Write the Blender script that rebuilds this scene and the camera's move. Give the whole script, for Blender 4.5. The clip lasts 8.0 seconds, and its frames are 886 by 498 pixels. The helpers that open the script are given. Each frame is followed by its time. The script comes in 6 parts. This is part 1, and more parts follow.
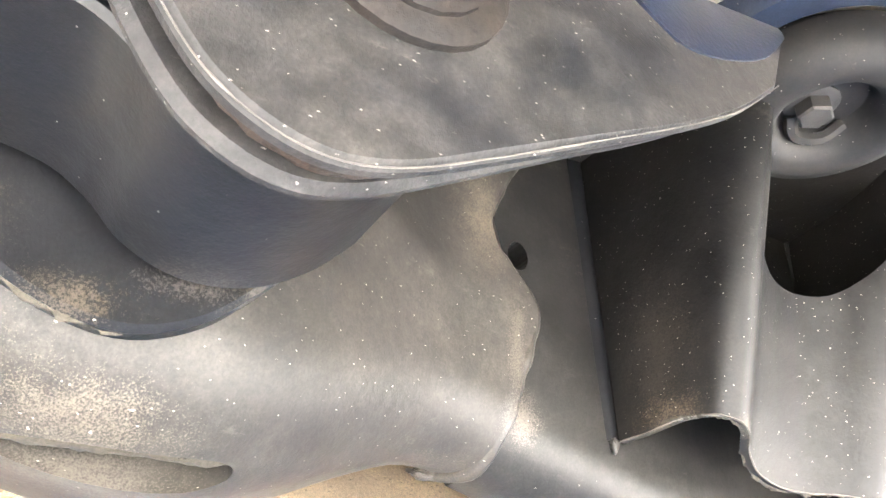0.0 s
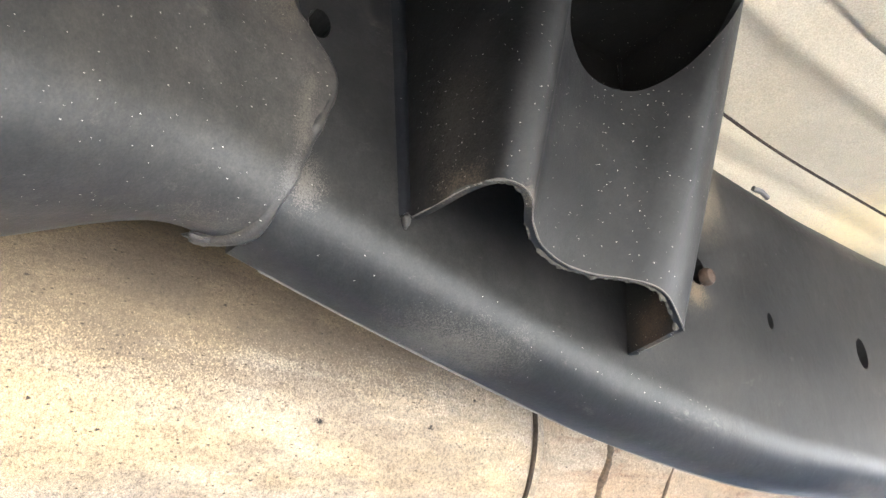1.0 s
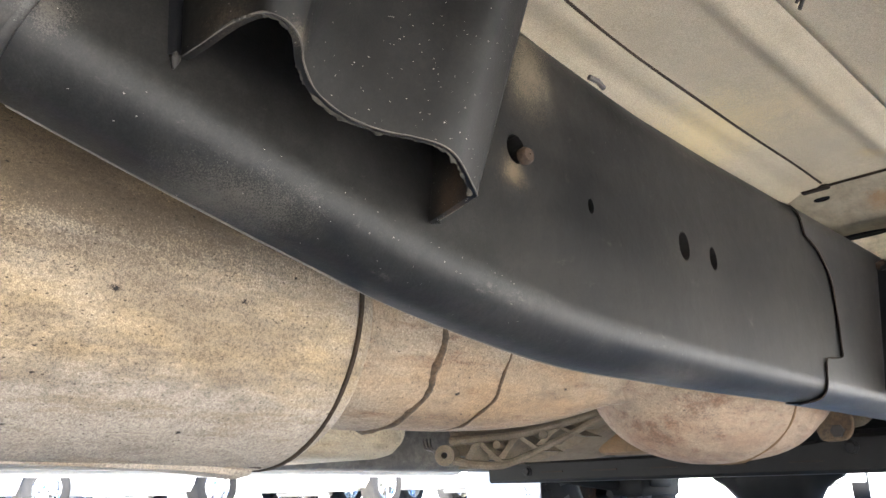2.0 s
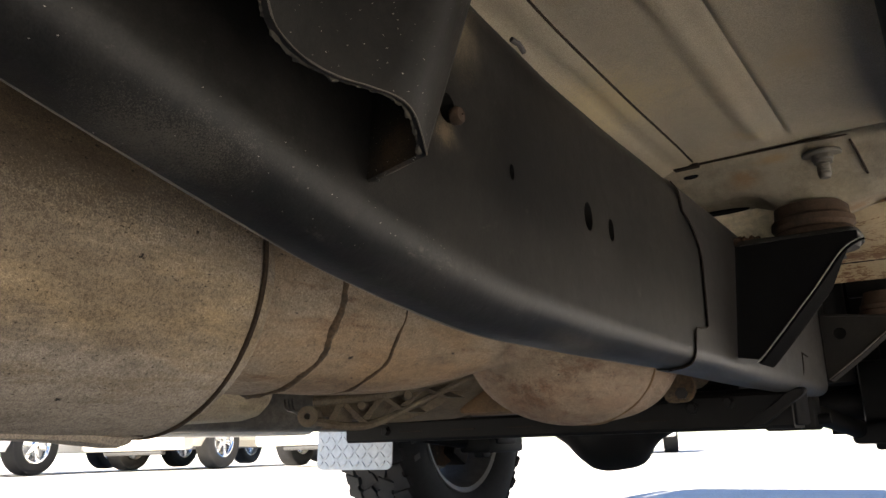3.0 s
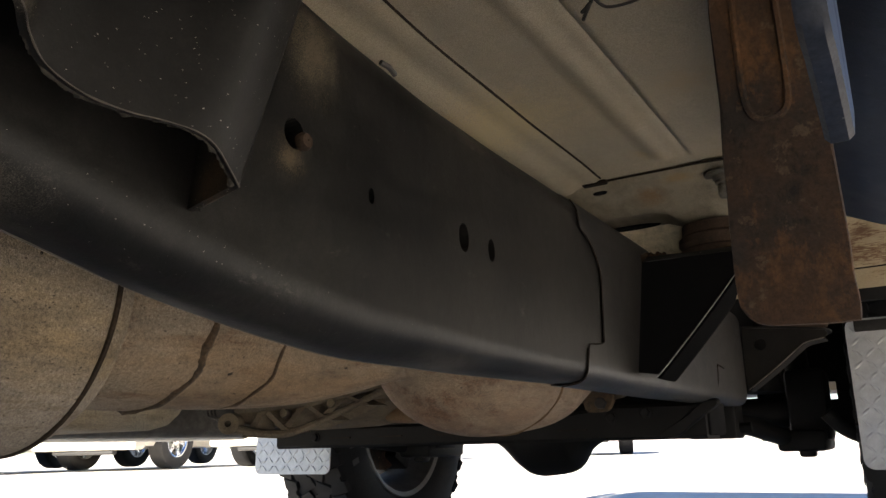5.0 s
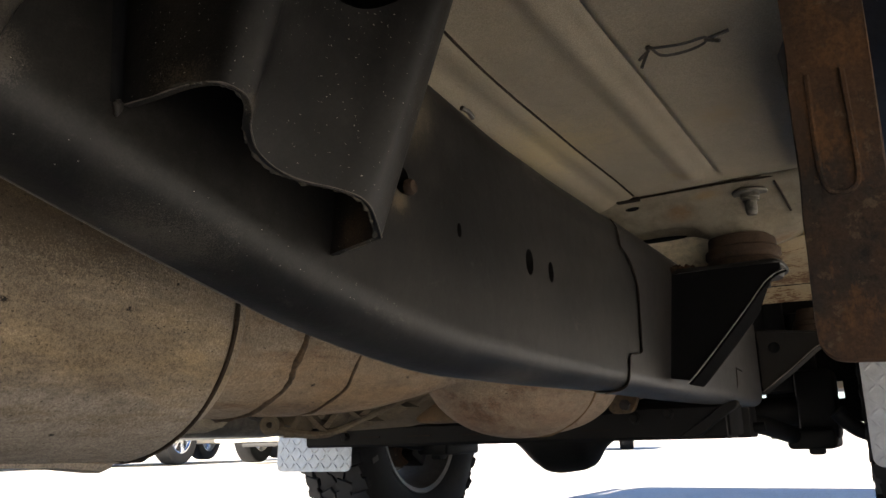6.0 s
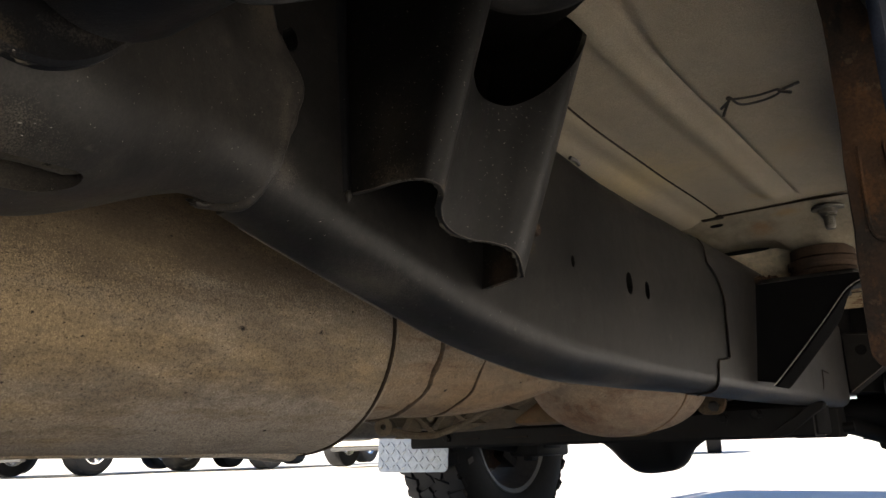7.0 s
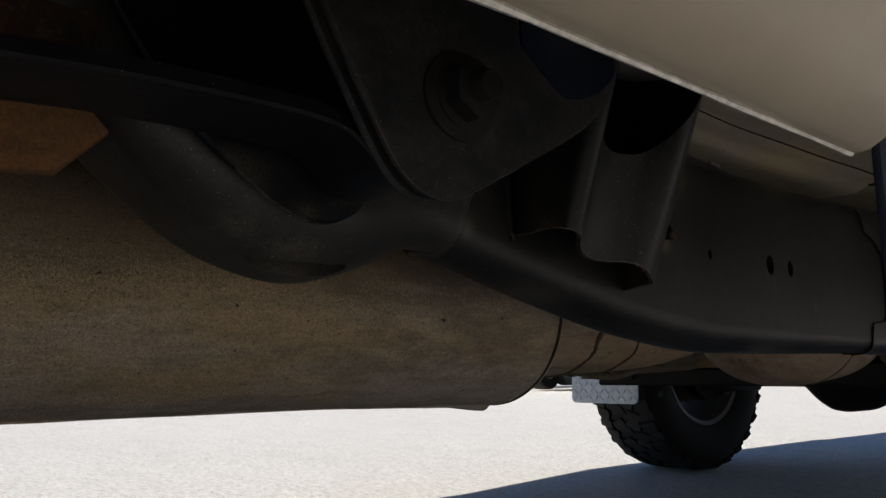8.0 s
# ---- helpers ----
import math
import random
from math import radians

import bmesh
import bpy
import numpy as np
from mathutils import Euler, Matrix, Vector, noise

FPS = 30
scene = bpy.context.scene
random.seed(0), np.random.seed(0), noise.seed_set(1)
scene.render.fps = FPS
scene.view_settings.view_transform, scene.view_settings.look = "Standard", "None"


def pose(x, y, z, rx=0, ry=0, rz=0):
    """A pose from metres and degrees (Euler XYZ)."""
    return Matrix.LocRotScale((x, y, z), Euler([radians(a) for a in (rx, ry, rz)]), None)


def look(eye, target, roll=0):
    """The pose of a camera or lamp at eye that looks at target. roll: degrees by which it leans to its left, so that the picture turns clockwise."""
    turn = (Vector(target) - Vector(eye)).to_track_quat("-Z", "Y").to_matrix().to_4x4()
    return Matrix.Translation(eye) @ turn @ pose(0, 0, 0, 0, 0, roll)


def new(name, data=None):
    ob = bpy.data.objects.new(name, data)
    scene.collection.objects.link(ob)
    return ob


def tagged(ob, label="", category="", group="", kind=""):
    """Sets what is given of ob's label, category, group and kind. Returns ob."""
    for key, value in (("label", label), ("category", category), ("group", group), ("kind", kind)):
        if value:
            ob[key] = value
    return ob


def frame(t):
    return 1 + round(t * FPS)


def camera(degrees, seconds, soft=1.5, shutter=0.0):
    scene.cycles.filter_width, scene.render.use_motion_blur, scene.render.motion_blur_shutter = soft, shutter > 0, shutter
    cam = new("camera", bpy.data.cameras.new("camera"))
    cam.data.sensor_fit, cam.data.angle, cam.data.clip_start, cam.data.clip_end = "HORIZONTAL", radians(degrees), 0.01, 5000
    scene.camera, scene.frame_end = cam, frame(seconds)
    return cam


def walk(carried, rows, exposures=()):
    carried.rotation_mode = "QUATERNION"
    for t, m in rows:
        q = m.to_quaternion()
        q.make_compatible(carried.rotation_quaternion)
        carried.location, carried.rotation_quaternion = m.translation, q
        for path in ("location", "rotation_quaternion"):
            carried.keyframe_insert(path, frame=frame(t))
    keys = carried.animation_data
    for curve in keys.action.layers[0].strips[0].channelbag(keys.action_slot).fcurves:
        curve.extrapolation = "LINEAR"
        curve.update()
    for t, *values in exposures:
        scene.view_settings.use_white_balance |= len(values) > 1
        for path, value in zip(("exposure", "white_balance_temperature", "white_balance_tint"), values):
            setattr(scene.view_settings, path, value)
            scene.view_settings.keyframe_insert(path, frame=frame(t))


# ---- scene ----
cam = camera(59.2, 8.0)
SUN_EL, SUN_AZ = 32.0, 184.0
PATH = [
    (0, (0.271, -0.251, 0.399), (-1.214, 0.619, 1.417), 0.4),
    (0.2, (0.269, -0.239, 0.391), (-1.215, 0.694, 1.353), 0.3),
    (0.5, (0.268, -0.213, 0.374), (-1.193, 0.809, 1.281), -0.4),
    (1, (0.264, -0.186, 0.354), (-1.179, 0.954, 1.141), -0.7),
    (1.5, (0.275, -0.153, 0.34), (-1.171, 1.045, 1.029), -0.9),
    (2, (0.287, -0.128, 0.328), (-1.058, 1.227, 0.924), -1.2),
    (2.2, (0.276, -0.128, 0.324), (-0.998, 1.305, 0.893), -1.3),
    (3.3, (0.234, -0.146, 0.352), (-0.776, 1.513, 0.829), -2.0),
    (3.5, (0.235, -0.14, 0.361), (-0.753, 1.531, 0.841), -2.1),
    (4, (0.257, -0.13, 0.361), (-0.746, 1.531, 0.846), -1.6),
    (4.5, (0.288, -0.109, 0.355), (-0.707, 1.556, 0.841), -1.5),
    (4.7, (0.306, -0.102, 0.348), (-0.684, 1.566, 0.834), -1.5),
    (6, (0.285, -0.203, 0.36), (-0.698, 1.473, 0.832), -1.6),
    (6.5, (0.294, -0.264, 0.355), (-0.715, 1.396, 0.833), -1.9),
    (7, (0.323, -0.342, 0.352), (-0.818, 1.225, 0.841), -1.8),
    (7.3, (0.367, -0.383, 0.346), (-0.952, 1.042, 0.827), -0.9),
    (7.5, (0.388, -0.404, 0.348), (-1.003, 0.965, 0.787), -0.9),
    (7.8, (0.444, -0.438, 0.372), (-1.034, 0.86, 0.737), -0.7),
    (8, (0.483, -0.469, 0.391), (-1.05, 0.776, 0.701), -0.7),
]
EXPOSURES = [(0.0, 6.45, 6450, 10), (0.5, 5.95, 6450, 9), (1.0, 5.15, 5950, 8), (1.5, 4.85, 6050, 9), (2.0, 4.25, 6250, 9), (2.2, 3.9, 6500, 10), (3.3, 2.2, 7150, 11), (4.5, 2.1, 7150, 11), (6.0, 2.1, 7150, 11), (7.0, 2.0, 7150, 11), (7.5, 1.48, 6950, 11), (8.0, 0.5, 6500, 10)]
walk(cam, [(t, look(eye, target, roll)) for t, eye, target, roll in PATH], EXPOSURES)

# ---- world, sun, exposure ----
world = bpy.data.worlds.new("sky")
scene.world = world
world.use_nodes = True
wn = world.node_tree
sky = wn.nodes.new("ShaderNodeTexSky")
sky.sky_type = "NISHITA"
sky.sun_disc = False
sky.sun_elevation = radians(SUN_EL)
sky.sun_rotation = radians(SUN_AZ)
sky.air_density, sky.dust_density, sky.ozone_density = 1.0, 0.1, 1.5
wn.nodes["Background"].inputs["Strength"].default_value = 0.05
tint = wn.nodes.new("ShaderNodeMix")
tint.data_type, tint.blend_type = "RGBA", "MULTIPLY"
tint.inputs["Factor"].default_value = 1.0
tint.inputs[7].default_value = (0.72, 0.90, 1.15, 1)
wn.links.new(sky.outputs["Color"], tint.inputs[6])
wn.links.new(tint.outputs[2], wn.nodes["Background"].inputs["Color"])
sun = new("sun", bpy.data.lights.new("sun", "SUN"))
sun.data.energy, sun.data.angle, sun.data.color = 5.0, radians(0.5), (1.0, 0.945, 0.86)
# the sun stands at SUN_AZ degrees clockwise from +y, SUN_EL above the ground
sun_way = Vector((math.sin(radians(SUN_AZ)) * math.cos(radians(SUN_EL)), math.cos(radians(SUN_AZ)) * math.cos(radians(SUN_EL)), math.sin(radians(SUN_EL))))
sun.matrix_world = look(sun_way * 60, (0, 0, 0))


# ---- materials ----
def material(name):
    m = bpy.data.materials.new(name)
    m.use_nodes = True
    return m, m.node_tree, m.node_tree.nodes["Principled BSDF"]


def tex(nt, kind, scale, detail=4.0, rough=0.6, coord=None, stretch=None):
    n = nt.nodes.new(kind)
    n.inputs["Scale"].default_value = scale
    if kind == "ShaderNodeTexNoise":
        n.inputs["Detail"].default_value, n.inputs["Roughness"].default_value = detail, rough
    src = coord or nt.nodes.new("ShaderNodeTexCoord").outputs["Object"]
    if stretch:
        mp = nt.nodes.new("ShaderNodeMapping")
        mp.inputs["Scale"].default_value = stretch
        nt.links.new(src, mp.inputs["Vector"])
        src = mp.outputs["Vector"]
    nt.links.new(src, n.inputs["Vector"])
    return n


def ramp(nt, src, stops):
    r = nt.nodes.new("ShaderNodeValToRGB")
    while len(r.color_ramp.elements) < len(stops):
        r.color_ramp.elements.new(0.5)
    for e, (at, col) in zip(r.color_ramp.elements, stops):
        e.position, e.color = at, (*((col,) * 3 if isinstance(col, (int, float)) else col), 1)
    nt.links.new(src, r.inputs["Fac"])
    return r.outputs["Color"]


def mix(nt, fac, a, b, how="MIX"):
    n = nt.nodes.new("ShaderNodeMix")
    n.data_type, n.blend_type = "RGBA", how
    for sock, v in ((n.inputs["Factor"], fac), (n.inputs[6], a), (n.inputs[7], b)):
        if isinstance(v, (int, float)):
            sock.default_value = v
        elif isinstance(v, tuple):
            sock.default_value = (*v, 1)
        else:
            nt.links.new(v, sock)
    return n.outputs[2]


def bump(nt, bsdf, src, strength, distance):
    b = nt.nodes.new("ShaderNodeBump")
    b.inputs["Strength"].default_value, b.inputs["Distance"].default_value = strength, distance
    nt.links.new(src, b.inputs["Height"])
    prior = bsdf.inputs["Normal"].links
    if prior:
        nt.links.new(prior[0].from_socket, b.inputs["Normal"])
    nt.links.new(b.outputs["Normal"], bsdf.inputs["Normal"])


def specks(nt, scale, size, share):
    """Small scattered dots: a Voronoi cell carries one where its random colour says so."""
    base = nt.nodes.new("ShaderNodeTexCoord").outputs["Object"]
    warp = tex(nt, "ShaderNodeTexNoise", scale * 1.7, 6, 0.82, coord=base)
    shift = nt.nodes.new("ShaderNodeVectorMath")
    shift.operation = "MULTIPLY_ADD"
    shift.inputs[1].default_value = (0.55 / scale,) * 3
    nt.links.new(warp.outputs["Color"], shift.inputs[0])
    nt.links.new(base, shift.inputs[2])
    v = tex(nt, "ShaderNodeTexVoronoi", scale, coord=shift.outputs["Vector"], stretch=(1.0, 0.6, 1.3))
    near = ramp(nt, v.outputs["Distance"], [(size * 0.6, 1.0), (size, 0.0)])
    sep = nt.nodes.new("ShaderNodeSeparateColor")
    nt.links.new(v.outputs["Color"], sep.inputs["Color"])
    pick = ramp(nt, sep.outputs["Red"], [(share, 1.0), (share + 0.01, 0.0)])
    return mix(nt, 1.0, near, pick, "MULTIPLY")


def painted(name, base, dust, amount, rough=(0.35, 0.6), speck=0.5, dots=(0.31, 0.29, 0.255), grain=1.0, big=7.0, patches=(), smudge=0.5, sheen=0.22, scuff=0.6, mottled=0.4):
    """Chassis paint under road dust: broad dusty clouds, smudges, fine grain and stuck grit."""
    m, nt, bs = material(name)
    cloud = tex(nt, "ShaderNodeTexNoise", big, 6, 0.65)
    fine = tex(nt, "ShaderNodeTexNoise", 240, 4, 0.7)
    fac = ramp(nt, cloud.outputs["Fac"], [(0.34, 0.0), (0.72, amount)])
    fac2 = mix(nt, 0.55, fac, mix(nt, 1.0, fac, ramp(nt, fine.outputs["Fac"], [(0.3, 0.2), (0.66, 1.3)]), "MULTIPLY"))
    col = mix(nt, fac2, base, dust)
    wipe = tex(nt, "ShaderNodeTexNoise", big * 3.1, 5, 0.7, stretch=(1.0, 0.55, 1.4))
    col = mix(nt, smudge, col, ramp(nt, wipe.outputs["Fac"], [(0.36, 0.35), (0.56, 1.0)]), "MULTIPLY")
    grit = tex(nt, "ShaderNodeTexNoise", 900, 3, 0.6)
    col = mix(nt, 0.45, col, ramp(nt, grit.outputs["Fac"], [(0.3, 0.3), (0.66, 1.25)]), "MULTIPLY")
    mottle = tex(nt, "ShaderNodeTexNoise", 62, 7, 0.75)
    col = mix(nt, mottled, col, ramp(nt, mottle.outputs["Fac"], [(0.34, 0.5), (0.50, 1.0), (0.66, 1.55)]), "MULTIPLY")
    if scuff:
        rub = tex(nt, "ShaderNodeTexNoise", 34, 9, 0.82, stretch=(1.0, 0.5, 1.3))
        col = mix(nt, ramp(nt, rub.outputs["Fac"], [(0.60, 0.0), (0.68, scuff)]), col, dust)
        mark = tex(nt, "ShaderNodeTexNoise", 120, 4, 0.6, stretch=(0.6, 0.18, 1.5))
        col = mix(nt, ramp(nt, mark.outputs["Fac"], [(0.735, 0.0), (0.77, scuff)]), col, tuple(c * 1.8 for c in dust))
    for place, reach, tint in patches:
        # a dried splash of road dust: loose grains, thicker in its middle
        geo = nt.nodes.new("ShaderNodeNewGeometry")
        rag = tex(nt, "ShaderNodeTexNoise", 70, 6, 0.7, coord=geo.outputs["Position"])
        sand = tex(nt, "ShaderNodeTexNoise", 1300, 3, 0.75, coord=geo.outputs["Position"])
        away = nt.nodes.new("ShaderNodeVectorMath")
        away.operation = "SUBTRACT"
        nt.links.new(geo.outputs["Position"], away.inputs[0])
        away.inputs[1].default_value = place
        shape = nt.nodes.new("ShaderNodeVectorMath")
        shape.operation = "MULTIPLY"
        nt.links.new(away.outputs["Vector"], shape.inputs[0])
        shape.inputs[1].default_value = tuple(1 / r for r in reach) if isinstance(reach, tuple) else (1 / reach,) * 3
        dist = nt.nodes.new("ShaderNodeVectorMath")
        dist.operation = "LENGTH"
        nt.links.new(shape.outputs["Vector"], dist.inputs[0])
        span = nt.nodes.new("ShaderNodeMapRange")
        span.inputs["From Min"].default_value, span.inputs["From Max"].default_value = 0.1, 1.0
        span.inputs["To Min"].default_value, span.inputs["To Max"].default_value = 0.06, -0.30
        nt.links.new(dist.outputs["Value"], span.inputs["Value"])
        both = nt.nodes.new("ShaderNodeMix")
        both.inputs[0].default_value = 0.72
        nt.links.new(rag.outputs["Fac"], both.inputs[2])
        nt.links.new(sand.outputs["Fac"], both.inputs[3])
        total = nt.nodes.new("ShaderNodeMath")
        nt.links.new(span.outputs["Result"], total.inputs[0])
        nt.links.new(both.outputs[0], total.inputs[1])
        col = mix(nt, ramp(nt, total.outputs["Value"], [(0.43, 0.0), (0.575, 0.66)]), col, tint)
    if speck:
        col = mix(nt, specks(nt, 130, 0.065, 0.035 * speck), col, dots)
        col = mix(nt, specks(nt, 240, 0.085, 0.17 * speck), col, dots)
        col = mix(nt, specks(nt, 420, 0.12, 0.16 * speck), col, tuple(c * 0.8 for c in dots))
    nt.links.new(col, bs.inputs["Base Color"])
    r = nt.nodes.new("ShaderNodeMapRange")
    r.inputs["To Min"].default_value, r.inputs["To Max"].default_value = rough
    nt.links.new(wipe.outputs["Fac"], r.inputs["Value"])
    nt.links.new(r.outputs["Result"], bs.inputs["Roughness"])
    bump(nt, bs, fine.outputs["Fac"], 0.25 * grain, 0.0006)
    bs.inputs["Specular IOR Level"].default_value = sheen
    bump(nt, bs, grit.outputs["Fac"], 0.2 * grain, 0.0003)
    bump(nt, bs, tex(nt, "ShaderNodeTexNoise", 45, 3, 0.5).outputs["Fac"], 0.2 * grain, 0.002)
    return m


def heated(name, steel, tan, soot, red, rough=0.8, pits=0.3, dusty=None):
    """Heat-stained exhaust steel: tan stains drawn out along the can over dusty grey, sandy grain, soot speckle and small pits."""
    m, nt, bs = material(name)
    a = tex(nt, "ShaderNodeTexNoise", 5, 9, 0.66, stretch=(1.4, 0.5, 1.6))
    b = tex(nt, "ShaderNodeTexNoise", 16, 8, 0.72, stretch=(1, 0.35, 1.3))
    c = tex(nt, "ShaderNodeTexNoise", 34, 7, 0.74, stretch=(1, 0.3, 1.6))
    g = tex(nt, "ShaderNodeTexNoise", 420, 5, 0.75)
    sand = tex(nt, "ShaderNodeTexNoise", 1500, 3, 0.7)
    stain = a.outputs["Fac"]
    if dusty:
        # road dust greys the belly below this height, kept pale for light off the ground
        sep = nt.nodes.new("ShaderNodeSeparateXYZ")
        nt.links.new(nt.nodes.new("ShaderNodeTexCoord").outputs["Object"], sep.inputs[0])
        up = nt.nodes.new("ShaderNodeMapRange")
        up.inputs["From Min"].default_value, up.inputs["From Max"].default_value = dusty - 0.05, dusty + 0.05
        up.inputs["To Min"].default_value, up.inputs["To Max"].default_value = -0.10, 0.07
        nt.links.new(sep.outputs["Z"], up.inputs["Value"])
        both = nt.nodes.new("ShaderNodeMath")
        nt.links.new(stain, both.inputs[0])
        nt.links.new(up.outputs["Result"], both.inputs[1])
        stain = both.outputs["Value"]
    col = mix(nt, ramp(nt, stain, [(0.42, 0.0), (0.58, 1.0)]), steel, tan)
    col = mix(nt, ramp(nt, b.outputs["Fac"], [(0.50, 0.0), (0.62, 0.6)]), col, soot)
    col = mix(nt, ramp(nt, c.outputs["Fac"], [(0.52, 0.0), (0.64, 0.7)]), col, red)
    scale = tex(nt, "ShaderNodeTexNoise", 60, 6, 0.8, stretch=(1, 0.5, 1.2))
    col = mix(nt, 0.28, col, ramp(nt, scale.outputs["Fac"], [(0.34, 0.45), (0.5, 1.0), (0.64, 1.4)]), "MULTIPLY")
    col = mix(nt, 0.7, col, ramp(nt, g.outputs["Fac"], [(0.32, 0.35), (0.50, 0.98), (0.68, 1.4)]), "MULTIPLY")
    col = mix(nt, 0.8, col, ramp(nt, sand.outputs["Fac"], [(0.34, 0.35), (0.62, 1.35)]), "MULTIPLY")
    # soot caught in the pitted skin, thick in some areas and worn off in others
    speckle = tex(nt, "ShaderNodeTexNoise", 800, 3, 0.65)
    area = tex(nt, "ShaderNodeTexNoise", 3, 3, 0.5)
    sooty = nt.nodes.new("ShaderNodeMix")
    sooty.inputs[0].default_value = 0.62
    nt.links.new(area.outputs["Fac"], sooty.inputs[2])
    nt.links.new(speckle.outputs["Fac"], sooty.inputs[3])
    soot_and_shade = sooty.outputs[0]
    # with height the soot thickens, which also paints the rail's shade
    if dusty:
        high = nt.nodes.new("ShaderNodeMapRange")
        high.inputs["From Min"].default_value, high.inputs["From Max"].default_value = dusty + 0.015, dusty + 0.085
        high.inputs["To Min"].default_value, high.inputs["To Max"].default_value = -0.035, 0.17
        nt.links.new(sep.outputs["Z"], high.inputs["Value"])
        more = nt.nodes.new("ShaderNodeMath")
        nt.links.new(soot_and_shade, more.inputs[0])
        nt.links.new(high.outputs["Result"], more.inputs[1])
        soot_and_shade = more.outputs["Value"]
    col = mix(nt, ramp(nt, soot_and_shade, [(0.525, 0.0), (0.60, 0.62 * pits)]), col, tuple(v * 0.55 for v in soot))
    col = mix(nt, specks(nt, 34, 0.075, 0.30), col, (0.012, 0.010, 0.008))
    col = mix(nt, specks(nt, 90, 0.10, pits * 0.5), col, (0.025, 0.02, 0.015))
    col = mix(nt, specks(nt, 260, 0.17, pits * 0.6), col, (0.04, 0.03, 0.02))
    nt.links.new(col, bs.inputs["Base Color"])
    bs.inputs["Roughness"].default_value = rough
    bs.inputs["Specular IOR Level"].default_value = 0.3
    bump(nt, bs, g.outputs["Fac"], 0.4, 0.0007)
    bump(nt, bs, b.outputs["Fac"], 0.2, 0.003)
    return m


def rusty(name, metal, rust, dark, amount, rough=0.75, stretch=None, size=1.0, grain=0.7, sheen=0.3):
    """Rusted steel: broad stains, streaks, sandy grain and pits."""
    m, nt, bs = material(name)
    a = tex(nt, "ShaderNodeTexNoise", 9 * size, 9, 0.7, stretch=stretch)
    streak = tex(nt, "ShaderNodeTexNoise", 26 * size, 6, 0.65, stretch=(1.0, 0.4, 1.0))
    g = tex(nt, "ShaderNodeTexNoise", 420, 5, 0.75)
    col = mix(nt, ramp(nt, a.outputs["Fac"], [(0.40, 0.0), (0.64, amount)]), metal, rust)
    col = mix(nt, ramp(nt, streak.outputs["Fac"], [(0.46, 0.0), (0.70, 0.65)]), col, dark)
    col = mix(nt, grain, col, ramp(nt, g.outputs["Fac"], [(0.32, 0.4), (0.66, 1.3)]), "MULTIPLY")
    col = mix(nt, specks(nt, 110, 0.12, 0.10), col, tuple(c * 0.5 for c in dark))
    nt.links.new(col, bs.inputs["Base Color"])
    bs.inputs["Roughness"].default_value = rough
    bs.inputs["Specular IOR Level"].default_value = sheen
    bump(nt, bs, g.outputs["Fac"], 0.35, 0.0008)
    bump(nt, bs, a.outputs["Fac"], 0.35, 0.004)
    return m


def scaled(name):
    """Thick flaking rust: dark brown scale, orange underneath, tan crusts in patches."""
    m, nt, bs = material(name)
    a = tex(nt, "ShaderNodeTexNoise", 11, 7, 0.7)
    b = tex(nt, "ShaderNodeTexNoise", 30, 7, 0.75, stretch=(1.3, 1.0, 0.7))
    c = tex(nt, "ShaderNodeTexNoise", 75, 6, 0.7)
    g = tex(nt, "ShaderNodeTexNoise", 450, 4, 0.75)
    col = mix(nt, ramp(nt, a.outputs["Fac"], [(0.42, 0.0), (0.60, 0.9)]), (0.020, 0.015, 0.012), (0.054, 0.027, 0.0135))
    col = mix(nt, ramp(nt, b.outputs["Fac"], [(0.54, 0.0), (0.62, 0.8)]), col, (0.085, 0.040, 0.016))
    col = mix(nt, ramp(nt, c.outputs["Fac"], [(0.58, 0.0), (0.64, 0.7)]), col, (0.085, 0.059, 0.035))
    col = mix(nt, ramp(nt, b.outputs["Fac"], [(0.36, 0.8), (0.45, 0.0)]), col, (0.008, 0.007, 0.0065))
    col = mix(nt, 0.6, col, ramp(nt, g.outputs["Fac"], [(0.3, 0.4), (0.66, 1.35)]), "MULTIPLY")
    nt.links.new(col, bs.inputs["Base Color"])
    bs.inputs["Roughness"].default_value, bs.inputs["Specular IOR Level"].default_value = 0.85, 0.25
    bump(nt, bs, g.outputs["Fac"], 0.4, 0.001)
    bump(nt, bs, b.outputs["Fac"], 0.5, 0.004)
    return m


def plain(name, base, rough=0.5, metal=0.0, vary=0.3, scale=30.0, grit=0.15, sheen=0.5):
    m, nt, bs = material(name)
    n = tex(nt, "ShaderNodeTexNoise", scale, 6, 0.65)
    f = tex(nt, "ShaderNodeTexNoise", scale * 14, 3, 0.6)
    col = mix(nt, vary, base, ramp(nt, n.outputs["Fac"], [(0.3, tuple(c * 0.45 for c in base)), (0.7, tuple(min(1, c * 1.35) for c in base))]))
    nt.links.new(col, bs.inputs["Base Color"])
    bs.inputs["Roughness"].default_value, bs.inputs["Metallic"].default_value = rough, metal
    bs.inputs["Specular IOR Level"].default_value = sheen
    bump(nt, bs, f.outputs["Fac"], grit, 0.001)
    return m


